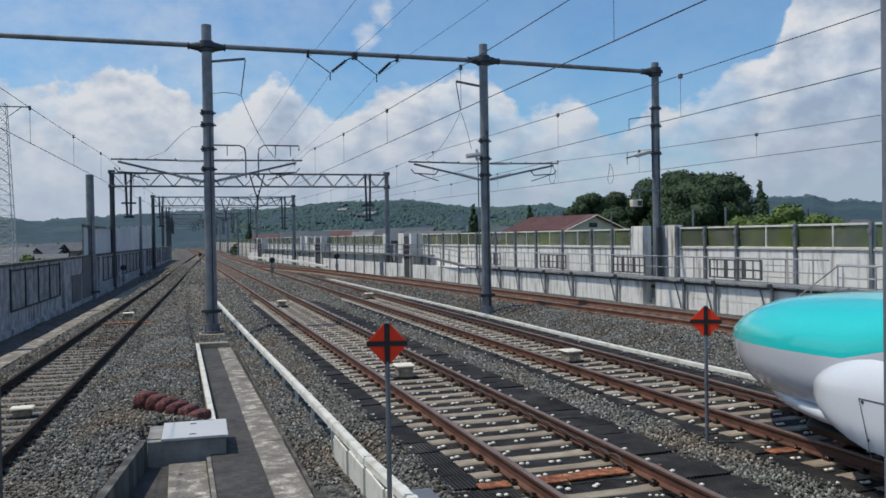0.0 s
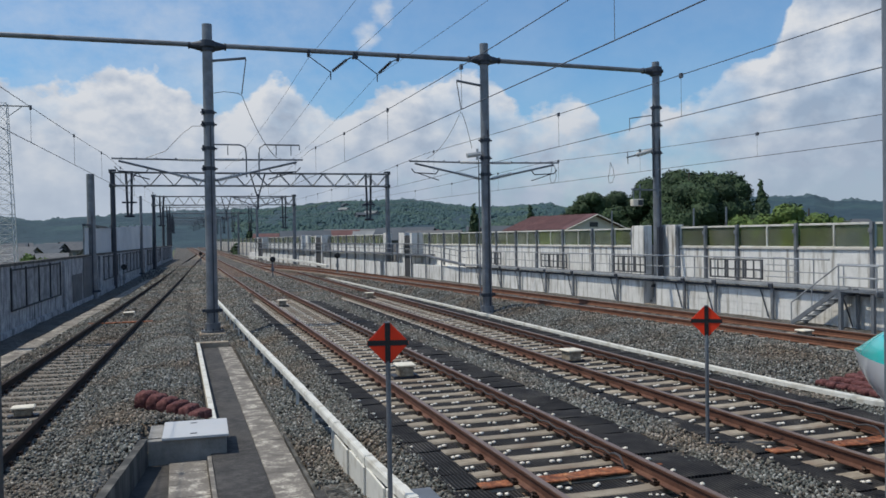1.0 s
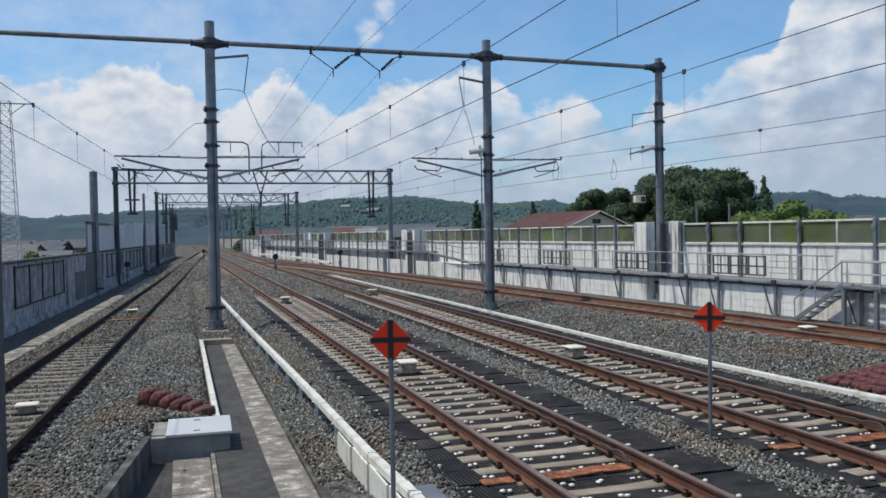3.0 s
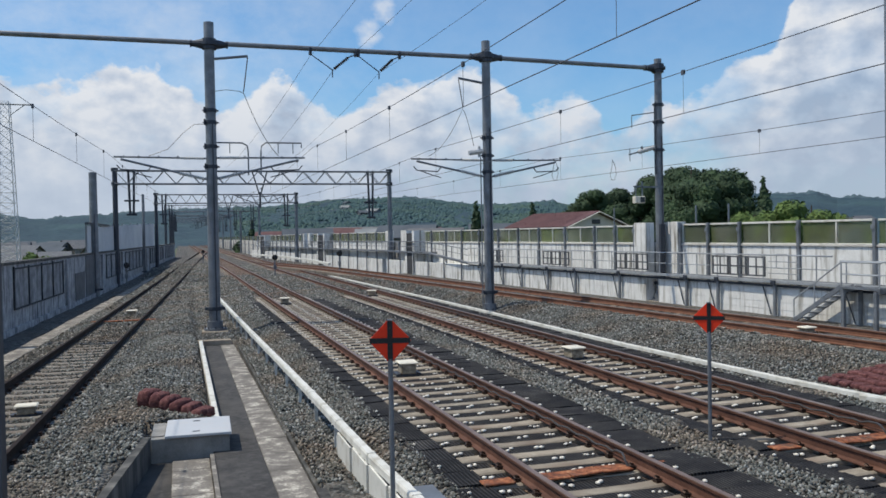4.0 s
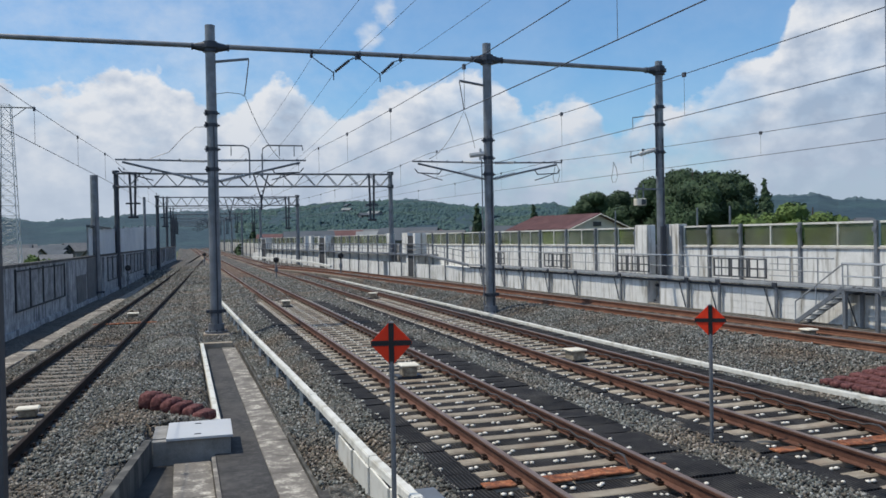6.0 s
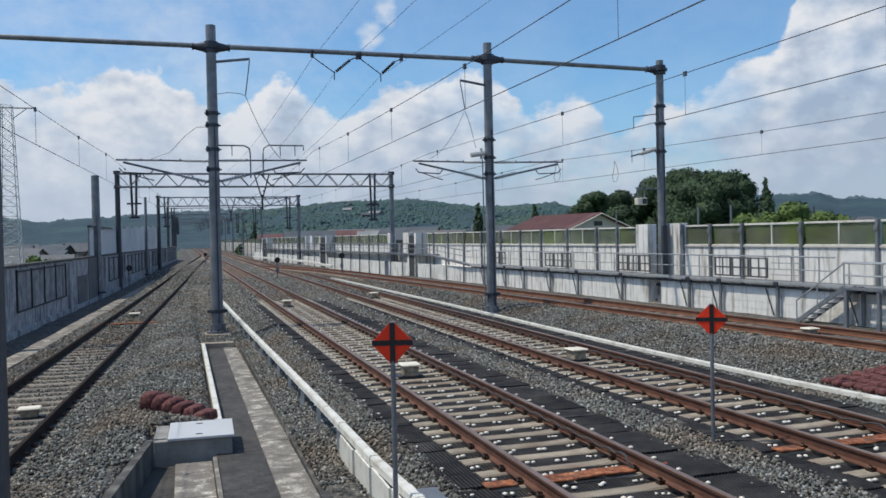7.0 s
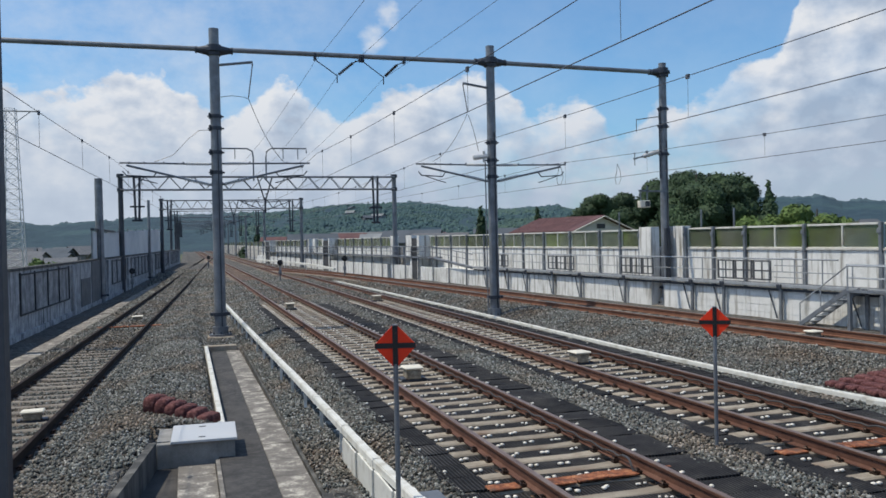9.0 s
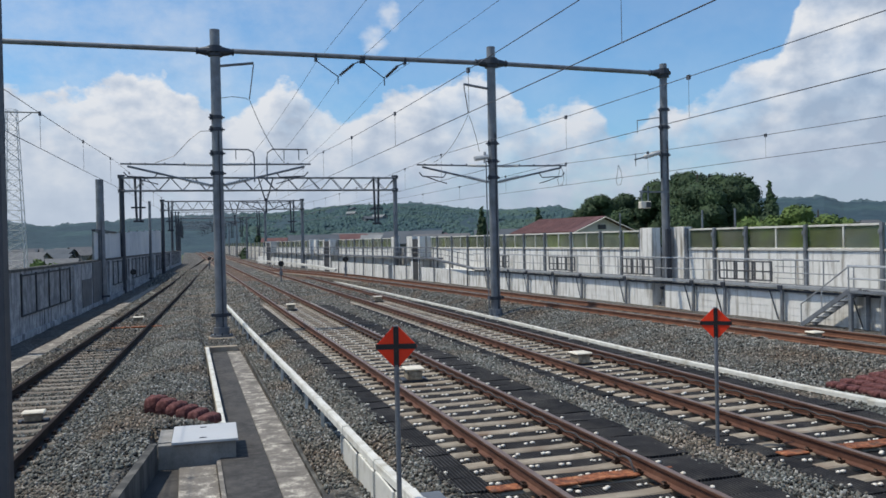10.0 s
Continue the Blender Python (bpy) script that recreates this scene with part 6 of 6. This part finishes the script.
def tree(x, y, z, h, r, mat, label, seed, leaves=2600, size=0.30, conical=False):
    rng = np.random.default_rng(seed)
    th = thing("tree", label, "tree", x, y, z)
    bm = rods(((0, 0, 0), (0, 0, h * 0.45), 0.035 * h, 0.022 * h), ((0, 0, h * 0.45), (0.1, 0, h * 0.9), 0.022 * h, 0.004 * h), seg=8)
    blobs = []
    n = 9 if conical else 16
    for i in range(n):
        a = rng.uniform(0, 6.3)
        if conical:
            t = i / (n - 1)
            rr = r * (1 - t) * 0.55 + 0.25
            cx, cy, cz, br = 0.2 * rr * math.cos(a), 0.2 * rr * math.sin(a), h * (0.22 + 0.73 * t), rr
            blobs.append((cx, cy, cz, br, h * 0.10))
        else:
            t = rng.uniform(0, 1)
            rad = r * 0.62 * math.sqrt(rng.uniform(0.05, 1)) * (1 - 0.55 * max(0, t - 0.45))
            cx, cy, cz = rad * math.cos(a), rad * math.sin(a), h * (0.36 + 0.48 * t)
            br = r * rng.uniform(0.28, 0.44)
            blobs.append((cx, cy, cz, br, br * 0.8))
            rod(bm, (0, 0, h * rng.uniform(0.25, 0.45)), (cx, cy, cz), 0.012 * h, 0.004 * h, 5)
    part("trunk", bm, M_BARK, th)
    V, F = leaf_cloud(rng, blobs, leaves, size)
    # inner leaf mass: rough dark hearts so the crown is not see-through everywhere
    for cx, cy, cz, br, bz in blobs:
        q = len(V)
        b2 = bmesh.new()
        bmesh.ops.create_icosphere(b2, subdivisions=2, radius=1.0)
        for v in b2.verts:
            f = 0.86 * (1 + 0.22 * noise.noise((v.co.x * 3 + cx, v.co.y * 3 + cy, v.co.z * 3 + cz)))
            V.append((cx + v.co.x * br * f, cy + v.co.y * br * f, cz + v.co.z * bz * f))
        F += [tuple(q + v.index for v in f.verts) for f in b2.faces]
        b2.free()
    raw("crown", V, F, mat, th)
    return th


def polar(az, d):
    return d * math.sin(radians(az)), d * math.cos(radians(az))


def build_trees():
    spec = [(26.4, 125, 2.6), (27.6, 122, 3.0), (29.0, 130, 2.9), (30.2, 118, 3.3), (31.4, 122, 4.0), (32.8, 116, 4.3), (34.3, 122, 4.1), (35.6, 118, 3.8), (35.7, 124, 3.5), (35.0, 110, 3.2), (33.6, 108, 3.3), (35.2, 114, 3.95), (35.3, 117, 3.5), (33.6, 112, 4.2), (33.5, 135, 3.9), (31.9, 138, 3.8), (28.2, 140, 2.7)]
    for i, (a, d, el) in enumerate(spec):
        x, y = polar(a, d)
        h = (EYE_Z + 4 + d * math.tan(radians(el))) * 1.07
        tree(x, y, -4, h, 5.2 if el > 3.2 else 4.2, M_LEAF, "large dark green broadleaf tree behind the noise wall", 20 + i, 8000, 0.19)
    for i, (a, d, el, r) in enumerate(((38.0, 106, 2.95, 5.0), (19.5, 105, 1.9, 3.2), (23.3, 120, 1.75, 3.2), (4.6, 190, 0.9, 3.0))):
        x, y = polar(a, d)
        tree(x, y, -4, EYE_Z + 4 + d * math.tan(radians(el)), r, M_LEAF, "dark narrow conifer behind the noise wall", 60 + i, 1500, 0.25, conical=True)
    for i, (a, d, el) in enumerate(((38.6, 62, 2.0), (39.6, 60, 2.5), (40.7, 63, 2.2), (41.6, 66, 1.6), (37.4, 66, 1.6), (33.2, 70, 1.0))):
        x, y = polar(a, d)
        tree(x, y, -4, EYE_Z + 4 + d * math.tan(radians(el)), 2.2, M_LEAF_LIGHT, "bright yellow-green bushy tree behind the noise wall", 80 + i, 2600, 0.16)
    for i, (a, d, h) in enumerate(((-7.2, 60, 6.2), (-10.1, 56, 6.1), (-8.4, 85, 6.3), (-5.2, 84, 6.2))):
        x, y = polar(a, d)
        tree(x, y, -4, h, 1.7, M_LEAF_LIGHT, "low yellow-green bush beyond the old wall", 110 + i, 1600, 0.16)
    for i, (a, d) in enumerate(((-6.5, 95), (-4.2, 110), (3.9, 170), (6.4, 150), (11.5, 150))):
        x, y = polar(a, d)
        tree(x, y, -4, 5.6 + i * 0.6, 2.4, M_LEAF_LIGHT if i < 2 else M_LEAF, "low green bush beyond the wall", 95 + i, 1400, 0.2)


def house(x, y, z, rz, w, d, wall_h, roof_h, roof_mat, wall_mat, label, detail=False):
    """Gabled house: ridge along its local x."""
    th = thing("house", label, "house", x, y, z, rz)
    bm = bmesh.new()
    v = [bm.verts.new(p) for p in ((-w / 2, -d / 2, 0), (w / 2, -d / 2, 0), (w / 2, d / 2, 0), (-w / 2, d / 2, 0), (-w / 2, -d / 2, wall_h), (w / 2, -d / 2, wall_h), (w / 2, d / 2, wall_h), (-w / 2, d / 2, wall_h), (-w / 2, 0, wall_h + roof_h), (w / 2, 0, wall_h + roof_h))]
    for f in ((0, 1, 5, 4), (2, 3, 7, 6), (1, 2, 6, 9, 5), (3, 0, 4, 8, 7)):
        bm.faces.new([v[i] for i in f])
    body = part("wall", bm, wall_mat, th)
    o, t = 0.6, 0.16
    for s in (-1, 1):
        bm = bmesh.new()
        e = s * (d / 2 + o)
        ze = wall_h - roof_h * o / (d / 2)
        q = [bm.verts.new(p) for zz in (0.02, t) for p in ((-w / 2 - o, e, ze + zz), (w / 2 + o, e, ze + zz), (w / 2 + o, 0, wall_h + roof_h + zz), (-w / 2 - o, 0, wall_h + roof_h + zz))]
        for f in ((0, 1, 2, 3), (7, 6, 5, 4), (0, 4, 5, 1), (1, 5, 6, 2), (2, 6, 7, 3), (3, 7, 4, 0)):
            bm.faces.new([q[i] for i in f])
        bmesh.ops.recalc_face_normals(bm, faces=bm.faces)
        rf = part("roof", bm, roof_mat, th)
        if detail:
            for k in range(int(w / 0.45)):
                xx = -w / 2 - 0.4 + k * 0.46
                part("roof_seam", rods(((xx, e, ze + t + 0.01), (xx, 0, wall_h + roof_h + t + 0.01), 0.025), seg=4), roof_mat, rf)
        if detail:
            for ex in (-1, 1):
                xx = ex * (w / 2 + o + 0.02)
                part("verge_board", rods(((xx, e, ze + 0.06), (xx, 0, wall_h + roof_h + 0.06), 0.055), seg=4), M_CREAM, rf, "pale verge board")
    for k in (-1, 0, 1):
        part("window", boxes((k * w / 3.4 - 0.6, -d / 2 - 0.04, wall_h * 0.6, k * w / 3.4 + 0.6, -d / 2 + 0.02, wall_h * 0.6 + 1.1)), M_DARKGLASS, body)
    part("window", boxes((w / 2 - 0.02, -0.5, wall_h + 0.1, w / 2 + 0.04, 0.5, wall_h + roof_h * 0.45)), M_DARKGLASS, body)
    return th


def build_far():
    # red-brown roofed house: ridge from near right end to far left end
    p, q = Vector(polar(27.5, 84)), Vector(polar(23.6, 92))
    mid = (p + q) / 2
    dv = p - q
    house(mid.x, mid.y, -4, math.degrees(math.atan2(dv.y, dv.x)), dv.length, 6.4, 7.30, 1.22, M_ROOF, M_CREAM, "cream house with a red-brown metal gable roof", True)
    rng = random.Random(3)
    for a, d, w, wh in ((12.0, 130, 6, 4.6), (16.8, 120, 7, 5.6), (9.0, 170, 7, 5.2), (14.2, 150, 6, 5.3), (7.6, 210, 12, 6), (20.8, 130, 7, 6.2), (42.9, 420, 9, 9), (43.6, 460, 9, 10)):
        x, y = polar(a, d)
        house(x, y, -4, rng.uniform(-40, 40), w, 6.5, wh, 1.8, rng.choice([M_BLUEROOF, M_BLUEROOF, M_GUARD]), M_TOWN, "small distant house with a low gable roof")
    for a, d, w, wh in ((-10.6, 105, 14, 3.2), (-8.6, 170, 12, 3.4), (-9.9, 210, 12, 4.4)):
        x, y = polar(a, d)
        house(x, y, -4, rng.uniform(-12, 12), w, 8, wh, 1.2, M_GUARD, M_TOWN, "long low building with a blue-grey roof")
    for i in range(34):
        a, d = rng.uniform(-11.5, -2.5), rng.uniform(200, 420)
        x, y = polar(a, d)
        house(x, y, -4, rng.uniform(-40, 40), rng.uniform(6, 9), rng.uniform(5, 7), rng.uniform(2.6, 4.0) + d / 250, rng.uniform(1.0, 1.6), rng.choice([M_BLUEROOF, M_GUARD, M_GUARD]), M_TOWN, "small distant house in the town")
    for a, d, wh, roof in ((6.9, 150, 5.9, M_ROOF), (8.2, 140, 6.2, M_BLUEROOF), (10.1, 150, 6.3, M_ROOF), (11.2, 165, 6.6, M_TOWN), (13.1, 140, 6.0, M_TOWN), (14.9, 130, 6.4, M_BLUEROOF), (15.8, 150, 6.2, M_ROOF)):
        x, y = polar(a, d)
        house(x, y, -4, rng.uniform(-30, 30), rng.uniform(7, 10), 6.5, wh, 1.6, roof, M_TOWN, "house roof showing over the noise wall")
    # small houses dotted on the wooded hill
    for i in range(7):
        a, d = rng.uniform(4.5, 14), rng.uniform(520, 700)
        x, y = polar(a, d)
        house(x, y, hill_z(a, d) - 1.6, rng.uniform(0, 180), 5.5, 4.5, 3.4, 1.2, rng.choice([M_BLUEROOF, M_TOWN]), M_TOWN, "small distant house among trees")
    # lattice pylon
    th = thing("power_pylon", "tall slender grey lattice power pylon", "pylon", -26.2, 150, -4)
    H, b0, b1 = 29.0, 1.7, 0.75
    for sx in (-1, 1):
        for sy in (-1, 1):
            part("leg", rods(((sx * b0, sy * b0, 0), (sx * b1, sy * b1, H), 0.09, 0.06), seg=5), M_GREYINS, th)
    bm = bmesh.new()
    for i in range(18):
        z0, z1 = H * i / 18, H * (i + 1) / 18
        w0, w1 = b0 + (b1 - b0) * i / 18, b0 + (b1 - b0) * (i + 1) / 18
        for sy in (-1, 1):
            rod(bm, (-w0, sy * w0, z0), (w1, sy * w1, z1), 0.03, seg=4)
            rod(bm, (w0, sy * w0, z0), (-w1, sy * w1, z1), 0.03, seg=4)
            rod(bm, (-w1, sy * w1, z1), (w1, sy * w1, z1), 0.03, seg=4)
        for sx in (-1, 1):
            rod(bm, (sx * w0, -w0, z0), (sx * w1, w1, z1), 0.03, seg=4)
    part("lattice", bm, M_GREYINS, th)
    part("cross_arm", rods(((-4.2, 0, H - 0.4), (4.2, 0, H - 0.4), 0.12), ((-3.0, 0, H - 0.4), (-b1, 0, H - 2.2), 0.07), ((3.0, 0, H - 0.4), (b1, 0, H - 2.2), 0.07), seg=5), M_GALV, th)
    # lamp poles behind the noise wall
    for a, d, el in ((28.7, 60, 1.5), (35.9, 44, 1.6), (33.9, 48, 1.55)):
        x, y = polar(a, d)
        tagged(part("utility_pole", rods(((x, y, -4), (x, y, EYE_Z + d * math.tan(radians(el))), 0.05), seg=8), M_GALV), "slim grey utility pole behind the wall", "pole")
    # camera box on a bracket at the wall mast
    th = thing("camera_housing", "white camera housing hung on a bracket of the mast", "camera", 16.95, GY - 0.3, 3.75)
    part("housing", boxes((-0.17, -0.2, 0, 0.17, 0.2, 0.27), bevel=0.02), M_WHITE, th)
    part("window", boxes((-0.05, -0.215, 0.03, 0.14, -0.202, 0.24)), M_DARKGLASS, th)
    part("hanger", boxes((0.13, -0.02, 0.27, 0.17, 0.02, 0.85), (-0.15, -0.02, 0.27, -0.12, 0.02, 0.62), (0.1, -0.02, 0.60, 1.05, 0.02, 0.66)), M_GALV, th)
    part("bracket", boxes((-0.22, -0.02, 0.62, 0.12, 0.02, 0.68)), M_GALV, th)


def build_platform():
    """The platform end from which the line is seen, with two rail posts at its edge."""
    tagged(part("platform", boxes((-1.55, -14, -1.0, 2.4, 1.6, 1.05)), M_CONC), "grey concrete station platform", "platform", kind="structure")
    for x, y, w, label in ((-0.243, 1.27, 0.020, "slim dark blue-grey steel fence post"), (0.9415, 0.911, 0.05, "pale grey steel fence post")):
        th = thing("fence_post", label, "post", x, y, 1.05, -12 if x < 0 else -45)
        part("post", boxes((-w / 2, -w / 2, 0, w / 2, w / 2, 2.6), bevel=0.002), M_DARKSTEEL if x < 0 else M_GALV, th)
        part("foot_plate", boxes((-0.06, -0.06, -0.004, 0.06, 0.06, 0.010)), M_GALV, th)


def motions():
    walk(TRAIN, [(t, pose(XB, y, 0)) for t, y in ((0.0, 11.72), (0.5, 10.38), (1.0, 9.14), (1.5, 7.95), (2.5, 5.6), (4.0, 2.2), (6.0, -2.0), (8.0, -5.9), (10.0, -9.5))])


build_ground()
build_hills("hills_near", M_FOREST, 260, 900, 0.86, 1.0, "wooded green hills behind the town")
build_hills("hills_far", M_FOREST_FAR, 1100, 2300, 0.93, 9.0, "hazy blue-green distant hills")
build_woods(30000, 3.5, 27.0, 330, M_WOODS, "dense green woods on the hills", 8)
build_bed()
build_wall_right()
build_wall_left()
build_walkway()
build_ducts()
build_overhead()
TRAIN = build_train()
diamond_sign(2.06, 8.54, -0.35, 1.615, 0.212, -14, "red diamond sign with a black cross on a post")
diamond_sign(6.86, 9.94, -0.21, 1.50, 0.208, -32, "red diamond sign with a black cross between the tracks")
dwarf_signal(6.75, 64.1, -0.25, 1.25)
dwarf_signal(11.5, 63.5, -0.1, 1.3)
dwarf_signal(-3.75, 66.0, -0.75, 1.4)
dwarf_signal(2.6, 104.0, -0.3, 1.2)
for bx, by, bz in ((4.45, 17.0, -0.16), (8.55, 17.6, -0.16), (4.28, 36.9, -0.16), (8.72, 39.7, -0.16)):
    track_box("track_box", bx, by, bz, 0.40, 0.46, 0.20, "white-lidded detector box between the rails")
track_box("track_box", xc(17.4) + 0.30, 17.3, zc(17) - 0.17, 0.34, 0.34, 0.10, "white-lidded detector box on the loop track")
track_box("track_box", xd(17.6) + 0.22, 17.2, zd(17) - 0.17, 0.40, 0.30, 0.13, "white-lidded detector box on the loop track")
track_box("track_box", xd(38) + 0.0, 38.5, zd(38) - 0.17, 0.46, 0.42, 0.12, "white-lidded detector box on the loop track")
build_far()
build_trees()
build_platform()
build_tracks()
stones("ballast_stones", [(-4.6, -1.0, 9.5, 24, 450), (-1.0, 0.40, 12.0, 27, 560), (1.62, 3.0, 6.5, 27, 560), (5.9, 7.3, 6.5, 27, 560), (10.3, 13.6, 8.5, 27, 450), (-4.2, 0.6, 24, 40, 210), (-3.4, 1.4, 40, 62, 85), (0.6, 3.0, 27, 44, 210), (0.8, 3.0, 44, 62, 100), (5.9, 7.3, 27, 46, 210), (10.3, 12.9, 27, 40, 210), (10.3, 12.0, 40, 62, 80), (-3.0, 3.0, 62, 100, 30), (5.9, 7.3, 46, 90, 60), (3.0, 5.9, 40, 66, 55), (7.3, 10.2, 40, 66, 55)], 4, "loose grey crushed stones of the ballast")
motions()
